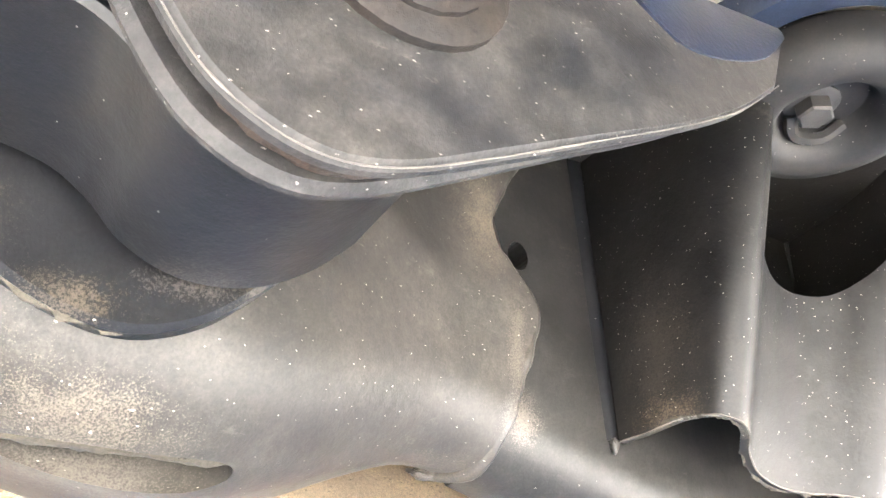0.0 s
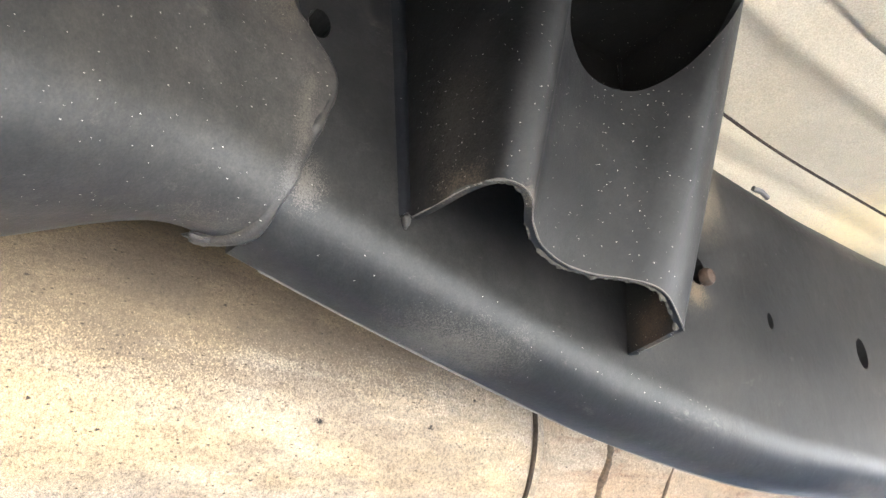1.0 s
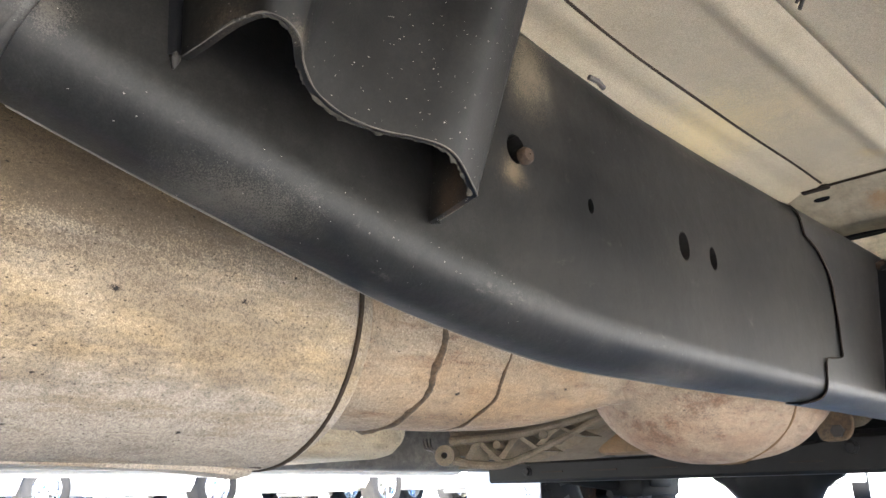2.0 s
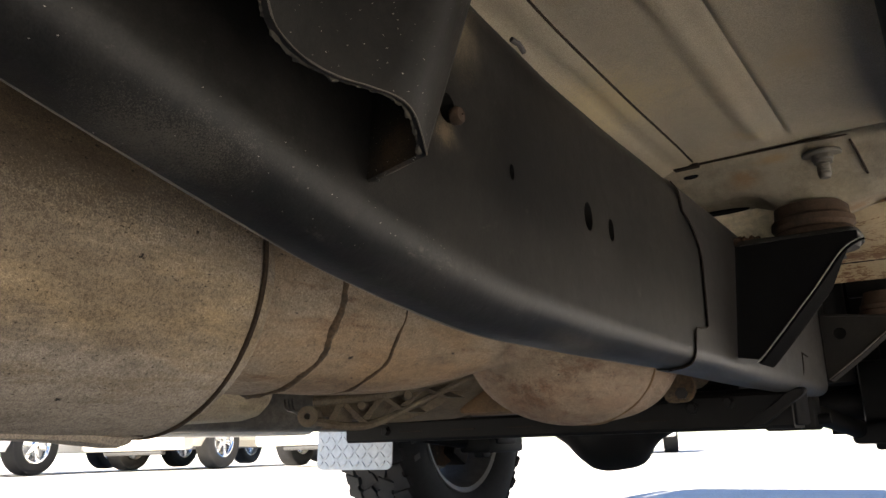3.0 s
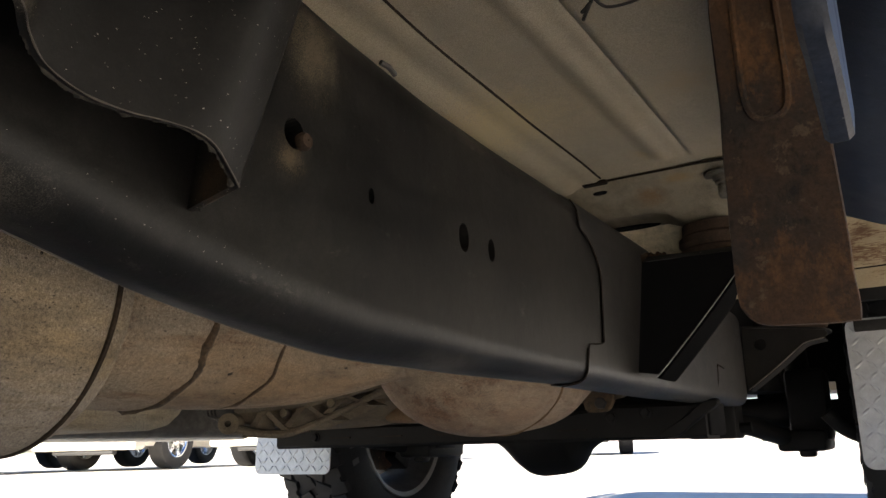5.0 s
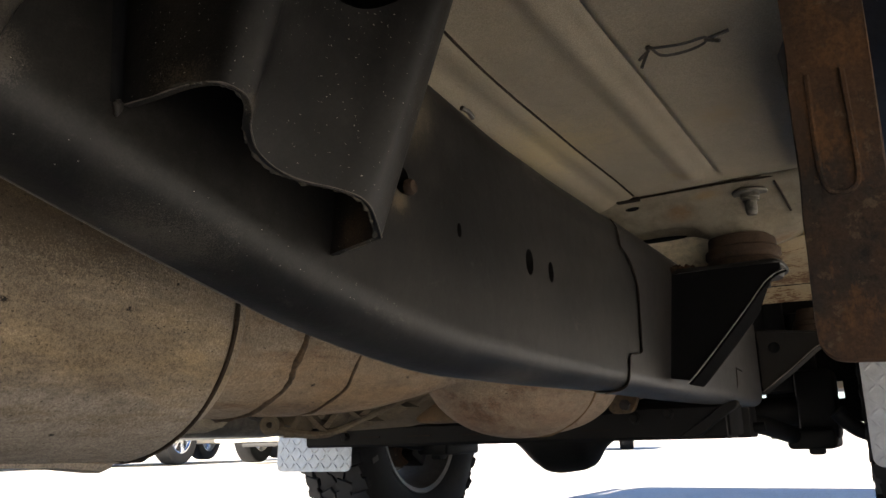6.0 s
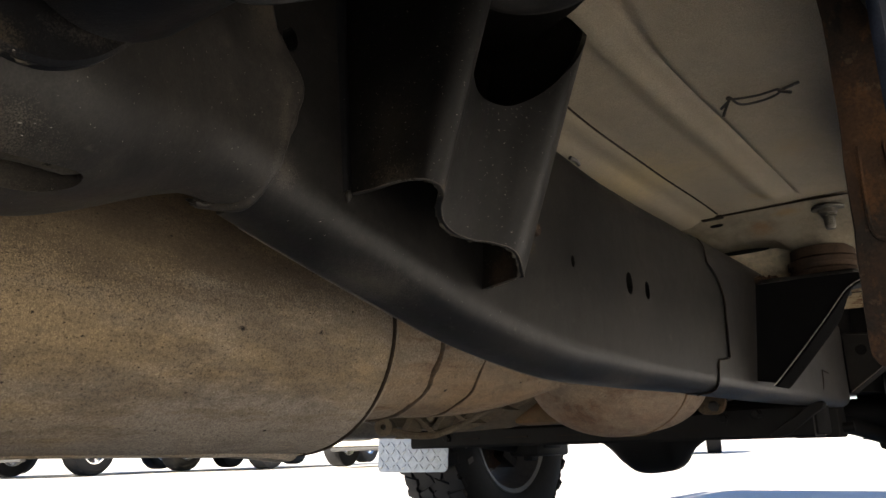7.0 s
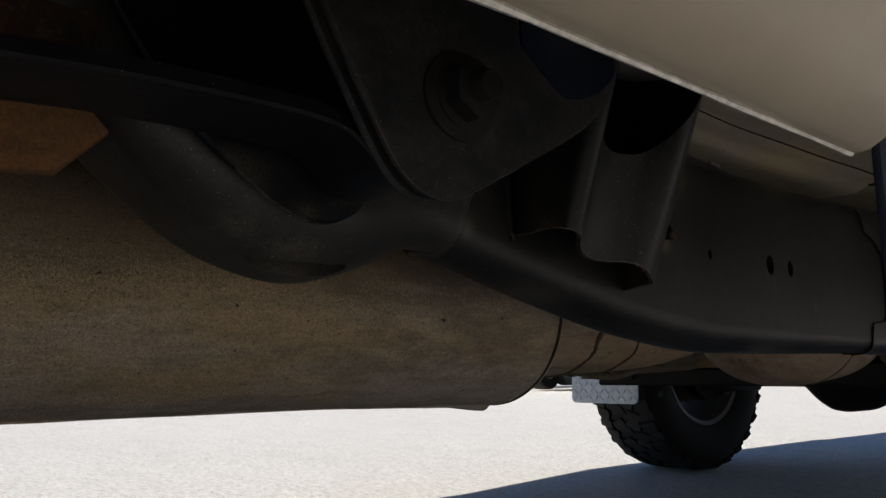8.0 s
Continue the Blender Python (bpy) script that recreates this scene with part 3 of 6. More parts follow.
def build_ground():
    bm = bmesh.new()
    # one sheet, finer near the truck, gently uneven
    rs = [0.0, 0.6, 1.2, 1.8, 2.4, 3.0, 4.0, 4.8, 5.6, 6.5, 7.5, 8.5, 9.5, 10.5, 12, 14, 16, 18, 20, 22, 24, 28, 45, 80, 150, 320, 800, 2500]
    k = 64
    rings = []
    for r in rs[1:]:
        rings.append([bm.verts.new((-0.6 + r * math.cos(2 * math.pi * i / k), 1.5 + r * math.sin(2 * math.pi * i / k), ground_z(-0.6 + r, 1.5))) for i in range(k)])
    mid = bm.verts.new((-0.6, 1.5, 0))
    for i in range(k):
        bm.faces.new((mid, rings[0][i], rings[0][(i + 1) % k]))
    for a, b in zip(rings, rings[1:]):
        for i in range(k):
            bm.faces.new((a[i], b[i], b[(i + 1) % k], a[(i + 1) % k]))
    tagged(put("ground", bm, M_GROUND), "sun-bleached pale concrete car park ground with fine grit", "ground", kind="structure")


build_ground()


# added out of view: keeps the bright low sky off the rail
bm = bmesh.new()
box(bm, 9.0, 9.2, -30, 40, -0.4, 5.6, 0.02)
tagged(put("wall_east", bm, M_WALL), "plain tan wall, unseen, added to block the low eastern sky", "wall", kind="structure")

# ---- the truck ----
truck = tagged(new("pickup_truck"), "pale pickup truck with a dusty black frame and brown exhaust", "truck")

RAIL_LOW = [(-0.07, 0.4885), (0.0, 0.469), (0.09, 0.446), (0.17, 0.4285), (0.3, 0.411), (0.41, 0.4085), (0.6, 0.409), (0.75, 0.4105), (1.05, 0.409), (1.62, 0.411)]
RAIL_TOP = [(-0.07, 0.72), (0.1, 0.673), (0.26, 0.643), (0.34, 0.635), (0.42, 0.629), (0.6, 0.627), (1.1, 0.625), (1.62, 0.61)]


def densify(ring, at=9):
    """Splits the long outer side of a ring into even steps, the same number at every place."""
    out = []
    for n, (a, b) in enumerate(zip(ring, ring[1:] + ring[:1])):
        k = 24 if n == at else 1
        out += [(a[0] + (b[0] - a[0]) * i / k, a[1] + (b[1] - a[1]) * i / k) for i in range(k)]
    return out


def rail_round(y):
    """The lower outer corner of the rail is fuller at the bend than ahead of it."""
    return 0.031 - 0.011 * min(1, max(0, (y - 0.35) / 0.4))


def lap_line(z):
    """Where along the truck the end of the front section lies, by height."""
    return lerp_table([(0.40, 0.706), (0.447, 0.710), (0.451, 0.712), (0.4545, 0.757), (0.458, 0.762), (0.50, 0.766), (0.540, 0.768), (0.562, 0.752), (0.574, 0.735), (0.5785, 0.722), (0.582, 0.709), (0.59, 0.706), (0.603, 0.703), (0.63, 0.70)], z)


def build_rail():
    ys = [-0.066 + (0.80 + 0.066) * n / 46 for n in range(47)]
    bm = bmesh.new()
    rings = []
    for y in ys:
        out = []
        for x, z in rounded(-0.042, 0.0, lerp_table(RAIL_LOW, y), lerp_table(RAIL_TOP, y), (rail_round(y), 0.03, 0.002, 0.002), 8):
            out.append((x + dent((x, y, z), 0.0008, 9), y, z + dent((y, z, x), 0.0008, 9)))
        rings.append(out)
    loft(bm, rings)
    rail = part("frame_rail", bm, M_RAIL, truck, "black painted boxed steel frame rail, dusty and speckled", split=50)
    holes = bmesh.new()
    for y, z, ry, rz in ((0.439, 0.515, 0.0085, 0.0125), (0.489, 0.514, 0.0065, 0.0105), (0.309, 0.517, 0.0035, 0.006), (0.229, 0.536, 0.009, 0.010), (-0.049, 0.594, 0.006, 0.008)):
        loft(holes, [[(x, y + ry * math.cos(2 * math.pi * i / 20), z + rz * math.sin(2 * math.pi * i / 20)) for i in range(20)] for x in (-0.03, 0.02)])
    cut(rail, holes)
    bm = bmesh.new()
    tube(bm, [(-0.041, y, lerp_table(RAIL_LOW, y) + 0.0006) for y in [-0.05 + 0.02 * n for n in range(40)]], 0.0011, 6)
    part("worn_edge", bm, M_WORN, rail, "thin worn bright lower edge")
    # a rubber plug with a stub sits in the rear hole
    bm = bmesh.new()
    lathe(bm, [(0.0005, 0.0), (0.0055, 0.0005), (0.006, 0.004), (0.0045, 0.0065), (0.0005, 0.0072)], Matrix.Translation((0.001, 0.233, 0.531)) @ pose(0, 0, 0, 0, 90, 0), 14)
    part("drain_plug", bm, M_BUSH, rail, "rusty plug in a hole of the rail")
    # the front half is sleeved over the rear half, with a step in its end
    bm = bmesh.new()
    rings = []
    for n in range(36):
        y = 0.775 + (1.63 - 0.775) * ((n - 1) / 34) ** 1.15 if n else 0.71
        out = []
        for x, z in densify(rounded(-0.044, 0.0022, lerp_table(RAIL_LOW, y) - 0.0022, lerp_table(RAIL_TOP, y) + 0.002, (rail_round(y) + 0.0022, 0.033, 0.002, 0.002), 8), 8):
            yy = y
            if n == 0:
                yy = lap_line(z)
            out.append((x, yy, z))
        rings.append(out)
    loft(bm, rings, caps=False)
    sleeve = part("rail_front_section", bm, M_FRONT, truck, "front section of the black frame rail, lapped over the rear")
    # dark gap along the lap
    edge = [(-0.006, 0.702, 0.618), (0.001, 0.703, 0.606), (0.0026, 0.705, 0.592), (0.0026, 0.708, 0.5835), (0.0026, 0.722, 0.579), (0.0026, 0.736, 0.574), (0.0026, 0.752, 0.562), (0.0026, 0.767, 0.541), (0.0026, 0.766, 0.50), (0.0026, 0.763, 0.470), (0.0026, 0.760, 0.458), (0.0026, 0.735, 0.4535), (0.0026, 0.713, 0.4510), (0.0020, 0.709, 0.438), (0.000, 0.707, 0.420), (-0.009, 0.706, 0.4105), (-0.03, 0.705, 0.4066)]
    bm = bmesh.new()
    line = smooth_line(edge, 5)
    tube(bm, line, [0.0008 + 0.0006 * noise.noise(Vector((n * 0.35, 2, 0))) for n in range(len(line))], 6)
    part("seam_sealer", bm, M_SEAM, sleeve, "dark cracked sealer along the lap joint")
    bm = bmesh.new()
    tube(bm, smooth_line([(0.0026, 1.365, 0.475), (0.0026, 1.362, 0.455), (0.001, 1.355, 0.435), (-0.01, 1.35, 0.413)], 5), 0.0015, 6)
    tube(bm, [(0.0026, 1.365, 0.475), (0.0026, 1.42, 0.472)], 0.0015, 6)
    part("seam_sealer", bm, M_SEAM, sleeve)


REAR_LOW = [(-0.56, 0.72), (-0.46, 0.645), (-0.40, 0.588), (-0.35, 0.53), (-0.32, 0.503), (-0.29, 0.479), (-0.26, 0.465), (-0.22, 0.4565), (-0.19, 0.4575), (-0.15, 0.470), (-0.12, 0.4815), (-0.095, 0.4895), (-0.078, 0.4905), (-0.056, 0.4880)]
REAR_OUT = [(-0.56, 0.055), (-0.35, 0.058), (-0.25, 0.062), (-0.20, 0.056), (-0.15, 0.034), (-0.10, 0.0125), (-0.056, 0.0035)]
REAR_TOP = [(-0.56, 0.93), (-0.3, 0.80), (-0.15, 0.745), (-0.056, 0.72)]


LAP_EDGE = [(0.487, -0.062), (0.497, -0.062), (0.515, -0.056), (0.535, -0.049), (0.564, -0.041), (0.575, -0.046), (0.591, -0.062), (0.609, -0.067), (0.64, -0.054), (0.689, -0.025), (0.72, -0.01)]


def build_rear_rail():
    bm = bmesh.new()
    rings = []
    for n in range(52):
        y = -0.56 + (0.56 - 0.056) * n / 51
        xo, zb = lerp_table(REAR_OUT, y), lerp_table(REAR_LOW, y)
        r = 0.03 + 0.022 * max(0, 1 - abs(y + 0.22) / 0.15)
        out = []
        lap = max(0, (n - 41) / 10)
        for x, z in densify(rounded(-0.055, xo, zb, lerp_table(REAR_TOP, y), (r, 0.03, 0.03, 0.03), 9)):
            yy = y + lap * (lerp_table(LAP_EDGE, z) + 0.056) * min(1, max(0, (x + 0.03) / 0.03))
            yy -= 0.018 * lap * min(1, max(0, (-x - 0.012) / 0.035))
            out.append((x + dent((x, y, z), 0.002, 14), yy, z + dent((z, x, y), 0.0015, 14)))
        rings.append(out)
    loft(bm, rings)
    rear = part("rear_rail_section", bm, M_NECK, truck, "dusty black rear frame section, flared and kicked up behind the weld", split=55)
    # long drain slot in the flared underside
    bm = bmesh.new()
    m = Matrix.Translation((0.0222, -0.219, 0.4582)) @ pose(0, 0, 0, 0, 0, -2) @ pose(0, 0, 0, 0, 158, 0)
    oval = [(0.0112 * math.copysign(abs(math.cos(a)) ** 0.9, math.cos(a)), 0.037 * math.copysign(abs(math.sin(a)) ** 0.8, math.sin(a))) for a in (2 * math.pi * i / 40 for i in range(40))]
    loft(bm, [[m @ Vector((u * s, v * (1 + (s - 1) * 0.3), d)) for u, v in oval] for s, d in ((1.0, -0.045), (1.0, 0.03))])
    cut(rear, bm)
    # road dirt packed into the outer half of the slot
    bm = bmesh.new()
    rings = []
    for n in range(25):
        v = -0.0345 + 0.069 * n / 24
        wide = 0.0108 * max(0.03, 1 - (v / 0.0365) ** 2) ** 0.45
        inner = 0.0030 - 0.0035 * (v / 0.0345) ** 4 + 0.0012 * noise.noise(Vector((v * 160, 3, 0))) + 0.02 * max(0, v - 0.02)
        ring = []
        for k in range(12):
            a = 2 * math.pi * k / 12
            u = -wide + (inner + wide) * (0.5 - 0.5 * math.cos(a))
            d = -0.0115 + 0.0055 * math.sin(a)
            ring.append(m @ Vector((u, v, d + 0.0016 * noise.noise(Vector((u, v, d)) * 240))))
        rings.append(ring)
    loft(bm, rings)
    part("packed_dirt", bm, M_DIRT, rear, "dry tan road dirt packed into the slot")
    # weld along the lap, uneven
    bm = bmesh.new()
    line = []
    for n in range(36):
        z = 0.70 - 0.206 * n / 35
        low = max(0.0, 0.518 - z)
        line.append((-0.0312 + math.sqrt(0.031 ** 2 - low ** 2), lerp_table(LAP_EDGE, z) + 0.0004 * math.sin(z * 900), z))
    line += [(-0.020, -0.066, 0.4892), (-0.031, -0.072, 0.4890), (-0.043, -0.077, 0.4925)]
    fillet = smooth_line(line, 3)
    tube(bm, fillet, [0.0032 + 0.0012 * noise.noise(Vector((n * 0.2, 0, 0))) for n in range(len(fillet))], 12)
    for v in bm.verts:
        v.co.x += dent(v.co, 0.0010, 90)
    part("weld_bead", bm, M_NECK, rear, "lumpy dusty weld bead")
    # lumpy end of the weld at the lower corner
    bm = bmesh.new()
    bmesh.ops.create_icosphere(bm, subdivisions=4, radius=1.0)
    for v in bm.verts:
        v.co *= 1 + 0.35 * noise.noise(v.co * 1.6) + 0.12 * noise.noise(v.co * 5)
        v.co = Vector((-0.040 + v.co.x * 0.008, -0.077 + v.co.y * 0.008, 0.4912 + v.co.z * 0.003 - v.co.x * 0.002))
    part("weld_lump", bm, M_NECK, rear, "ragged lump of weld and dirt")


def build_spring_hanger():
    hanger = new("spring_hanger")
    hanger.parent = truck
    hanger.location = (0.12, -0.19, 0.55)
    hanger["label"] = "dusty welded steel hanger holding the leaf spring eye with a through bolt"
    off = Vector((0.12, -0.19, 0.55))

    def flat(x):
        return lambda u, v, d: Vector((x + d, u, v)) - off

    # outer cheek, lower corner rounded, reaching forward and up
    outer = [(-0.300, 0.600), (-0.278, 0.556), (-0.262, 0.528), (-0.247, 0.503), (-0.234, 0.4885), (-0.217, 0.4815), (-0.200, 0.484), (-0.177, 0.4955), (-0.144, 0.514), (-0.116, 0.530), (-0.092, 0.546), (-0.072, 0.564), (-0.062, 0.583), (-0.063, 0.602), (-0.082, 0.625), (-0.12, 0.66), (-0.18, 0.70), (-0.26, 0.71), (-0.31, 0.66)]
    cheek = smooth_line(outer[:12], 5) + [(-0.0625, 0.586), (-0.076, 0.5735), (-0.096, 0.563), (-0.114, 0.560), (-0.131, 0.571), (-0.150, 0.5855), (-0.16, 0.66)] + outer[16:]
    bm = bmesh.new()
    slab(bm, cheek, flat(0.1620), 0.0060, 0.0020)
    part("outer_plate", bm, M_PLATE, hanger, "speckled grey hanger plate with worn bright edge")
    bm = bmesh.new()
    rim = [Vector((0.1678, u, v)) - off for u, v in cheek[12:56]]
    tube(bm, rim, [0.0002 + 0.0004 * max(0, noise.noise(Vector((i * 0.45, 11, 0)))) for i in range(len(rim))], 6)
    part("worn_edge", bm, M_CHIP, hanger, "chipped bright lower edge of the plate")
    # the upper front corner is bent inwards as a smooth lip
    bm = bmesh.new()
    fold = smooth_line([(-0.150, 0.585), (-0.131, 0.5705), (-0.114, 0.5595), (-0.096, 0.5625), (-0.076, 0.573), (-0.0625, 0.588)], 5)
    far = smooth_line([(-0.150, 0.66), (-0.128, 0.635), (-0.108, 0.615), (-0.090, 0.607), (-0.074, 0.603), (-0.0605, 0.596)], 5)
    rings = []
    for (u0, v0), (u1, v1) in zip(fold, far):
        ring = []
        for n in range(7):
            t = n / 6
            ring.append(Vector((0.1686 - 0.011 * t ** 1.6 * min(1, (v1 - v0) / 0.04), u0 + (u1 - u0) * t, v0 + (v1 - v0) * t)) - off)
        rings.append(ring)
    loft(bm, rings, caps=False, closed=False)
    bmesh.ops.recalc_face_normals(bm, faces=bm.faces)
    bmesh.ops.solidify(bm, geom=bm.faces[:], thickness=0.002)
    part("bent_lip", bm, M_LIP, hanger, "smooth bent lip of the plate, sky blue put into its colour")
    def slip(u, rear, ahead):
        """How far a hidden layer is drawn back from the plate's edge, behind and ahead of the bolt."""
        return rear + (ahead - rear) * min(1, max(0, (u + 0.24) / 0.10))

    # second layer behind it, and the rust that swells between them
    bm = bmesh.new()
    slab(bm, [(u + slip(u, 0.0034, -0.006), v + 0.0036) for u, v in cheek], flat(0.1565), 0.0056, 0.0012)
    for v in bm.verts:
        v.co += Vector((0, 1, 1)) * dent(v.co, 0.0012, 160)
    part("rust_layer", bm, M_RUST, hanger, "orange rust swelling between the plates")
    bm = bmesh.new()
    slab(bm, [(u + slip(u, -0.0015, -0.006), v + slip(u, 0.0, 0.001)) for u, v in cheek], flat(0.1505), 0.0060, 0.0022)
    part("backing_plate", bm, M_PLATE, hanger, "dusty black backing plate")
    # inner cheek by the rail, with its round lower lobe
    bm = bmesh.new()
    lobe = smooth_line([(-0.37, 0.62), (-0.32, 0.535), (-0.280, 0.503), (-0.254, 0.4865), (-0.231, 0.4810), (-0.212, 0.487), (-0.197, 0.500), (-0.178, 0.522), (-0.152, 0.556), (-0.110, 0.60), (-0.09, 0.66), (-0.16, 0.73), (-0.34, 0.75)], 5, True)
    slab(bm, lobe, flat(0.0665), 0.0085, 0.002)
    cheek_in = part("inner_plate", bm, M_LOBE, hanger, "black inner hanger plate against the rail")
    # caked dirt in the corner along its lower edge
    bm = bmesh.new()
    line = [Vector((0.0715, u, v + 0.0005)) - off for u, v in lobe[9:23]]
    line = [a.lerp(b, k / 5) for a, b in zip(line, line[1:]) for k in range(5)]
    tube(bm, line, [(0.0014 + 0.0011 * noise.noise(Vector((i * 0.11, 7, 0)))) * min(1, 0.25 + (len(line) - i) / 30) for i in range(len(line))], 12)
    for v in bm.verts:
        v.co += Vector((1, 0.4, 1)) * (dent(v.co, 0.0012, 200) + dent(v.co, 0.0008, 700))
    part("caked_dirt", bm, M_DIRT, cheek_in, "crusted dirt along the lower edge")
    bm = bmesh.new()
    box(bm, 0.05, 0.15, -0.34, -0.09, 0.69, 0.70, 0.002, Matrix.Translation(-off))
    part("top_web", bm, M_DEEP, hanger)
    # through bolt
    m = Matrix.Translation(Vector((0.168, -0.200, 0.541)) - off) @ pose(0, 0, 0, 0, 90, 0)
    bm = bmesh.new()
    lathe(bm, [(0.0005, 0), (0.0255, 0), (0.0255, 0.0022), (0.0235, 0.0034), (0.0005, 0.0034)], m, 28)
    part("washer", bm, M_NUT, hanger, "thick dirty washer")
    bm = bmesh.new()
    hex_bolt(bm, m @ Matrix.Translation((0, 0, 0.003)), 0.0165, 0.015, 0.019)
    lathe(bm, [(0.0005, 0.014), (0.0085, 0.014), (0.0085, 0.026), (0.0075, 0.0275), (0.0005, 0.0275)], m, 16)
    part("bolt", bm, M_NUT, hanger, "large dirty hex nut on a threaded bolt")
    # leaf spring with its rolled eye
    bm = bmesh.new()
    strip = smooth_line([(-0.172, 0.520), (-0.186, 0.506), (-0.203, 0.4965), (-0.221, 0.495), (-0.236, 0.501), (-0.247, 0.511), (-0.262, 0.5185), (-0.296, 0.5215), (-0.365, 0.521), (-0.42, 0.518), (-0.60, 0.505)], 6)
    rings = []
    for n, (y, z) in enumerate(strip):
        y1, z1 = strip[min(n + 1, len(strip) - 1)]
        y0, z0 = strip[max(n - 1, 0)]
        q = math.hypot(y1 - y0, z1 - z0)
        ny, nz = -(z1 - z0) / q, (y1 - y0) / q
        ny, nz = -0.009 * ny, -0.009 * nz
        rings.append([Vector(p) - off for p in ((0.083, y, z), (0.1425, y, z), (0.144, y + ny * 0.2, z + nz * 0.2), (0.144, y + ny, z + nz), (0.083, y + ny, z + nz))])
    loft(bm, rings)
    part("leaf_spring", bm, M_LOBE, hanger, "black leaf spring with a rolled eye", split=30)


def build_cab_mount():
    """The pressed cab mount bracket welded to the rail, with a wavy outer face."""
    mount = new("cab_mount_bracket")
    mount.parent = truck
    mount["label"] = "black pressed-steel cab mount bracket with a fluted face and scalloped lower edge"
    # along the sheet: place at the low edge, place at the high edge, low z, high z
    rows = [
        ((0.003, 0.003), (0.003, -0.003), 0.5070, 0.69), ((0.016, 0.004), (0.034, -0.001), 0.5070, 0.69),
        ((0.0332, 0.0071), (0.07, 0.0), 0.5085, 0.69), ((0.0475, 0.0088), (0.099, 0.007), 0.5062, 0.69), ((0.0528, 0.0157), (0.112, 0.018), 0.5035, 0.675), ((0.0506, 0.0246), (0.111, 0.028), 0.5005, 0.62),
        ((0.0445, 0.0325), (0.100, 0.037), 0.4955, 0.594), ((0.0412, 0.0436), (0.088, 0.050), 0.4892, 0.586), ((0.0385, 0.0628), (0.077, 0.068), 0.486, 0.582), ((0.0385, 0.082), (0.074, 0.088), 0.486, 0.582),
        ((0.0420, 0.097), (0.083, 0.106), 0.4865, 0.584), ((0.0485, 0.110), (0.102, 0.121), 0.4842, 0.595), ((0.0505, 0.120), (0.116, 0.133), 0.4808, 0.614),
        ((0.0485, 0.132), (0.112, 0.147), 0.4757, 0.636), ((0.0435, 0.1465), (0.100, 0.163), 0.4702, 0.654),
        ((0.030, 0.149), (0.060, 0.168), 0.4692, 0.69), ((0.002, 0.154), (0.002, 0.174), 0.4670, 0.70)]
    corner = 15
    data = [(*a, *b, lo, hi) for a, b, lo, hi in rows]
    flat = smooth_line(data[:corner], 5) + smooth_line(data[corner - 1:], 4)[1:]
    bm = bmesh.new()
    k = 16
    cols = []
    for ax, ay, bx, by, lo, hi in flat:
        col = []
        for j in range(k + 1):
            z = lo + (hi - lo) * j / k
            t = (z - 0.48) / (0.66 - 0.48)
            col.append(Vector((ax + (bx - ax) * t, ay + (by - ay) * t, z)))
        cols.append(col)
    vs = [[bm.verts.new(p) for p in c] for c in cols]
    for a, b in zip(vs, vs[1:]):
        for j in range(k):
            bm.faces.new((a[j], a[j + 1], b[j + 1], b[j]))
    bmesh.ops.recalc_face_normals(bm, faces=bm.faces)
    bmesh.ops.solidify(bm, geom=bm.faces[:], thickness=0.0035)
    lip = [Vector(c[0]) + Vector((0.0005, 0, 0.0004)) for c in cols]
    sheet = part("fluted_sheet", bm, M_DEEP, mount, "black fluted sheet, rusty inside its lower corner", split=60)
    bm = bmesh.new()
    tube(bm, lip, [0.0002 + 0.0006 * max(0, 0.3 + noise.noise(Vector((i * 0.3, 3, 0)))) for i in range(len(lip))], 5)
    part("worn_edge", bm, M_WORN, sheet, "thin worn bright edge")
    bm = bmesh.new()
    crumb = [Vector(c[0]) + Vector((-0.003, 0.0, 0.0012)) for c in cols[8:]]
    crumb = [a.lerp(b, k / 4) for a, b in zip(crumb, crumb[1:]) for k in range(4)]
    tube(bm, crumb, [0.0009 + 0.0016 * max(0, noise.noise(Vector((i * 0.13, 21, 0)))) for i in range(len(crumb))], 8)
    for v in bm.verts:
        v.co += Vector((1, 0.5, 1)) * (dent(v.co, 0.0010, 260) + dent(v.co, 0.0006, 800))
    part("caked_dirt", bm, M_DIRT, sheet, "crumbling rusty dirt inside the lower edge")
    for n in range(2):
        bm = bmesh.new()
        path = [(0.003, 0.003 - 0.006 * t, 0.508 + 0.18 * t) for t in [i / 14 for i in range(15)]] if n == 0 else [(0.003, 0.155 + 0.016 * t, 0.468 + 0.2 * t) for t in [i / 14 for i in range(15)]]
        if n == 0:
            loft(bm, [[(0.0, y + 0.0005, z), (0.0020, y - 0.0005, z), (0.0024, y - 0.003, z), (0.0016, y - 0.0045 - 0.02 * (z - 0.508), z), (0.0, y - 0.006 - 0.02 * (z - 0.508), z)] for x, y, z in path])
        else:
            tube(bm, path, [0.0014 + 0.0006 * noise.noise(Vector((i * 0.9, n, 0))) for i in range(15)], 7)
        part("weld_bead", bm, M_LOBE if n == 0 else M_RAIL, sheet)
    bm = bmesh.new()
    bmesh.ops.create_icosphere(bm, subdivisions=3, radius=1.0)
    for v in bm.verts:
        v.co *= 1 + 0.4 * noise.noise(v.co * 1.7)
        v.co = Vector((0.002 + v.co.x * 0.0024, 0.0 + v.co.y * 0.0020, 0.5066 + v.co.z * (0.0025 if v.co.z > 0 else 0.0055 * (1 - 0.6 * abs(v.co.y)))))
    part("weld_end", bm, M_NECK, sheet, "dusty blob at the end of the weld")
    bm = bmesh.new()
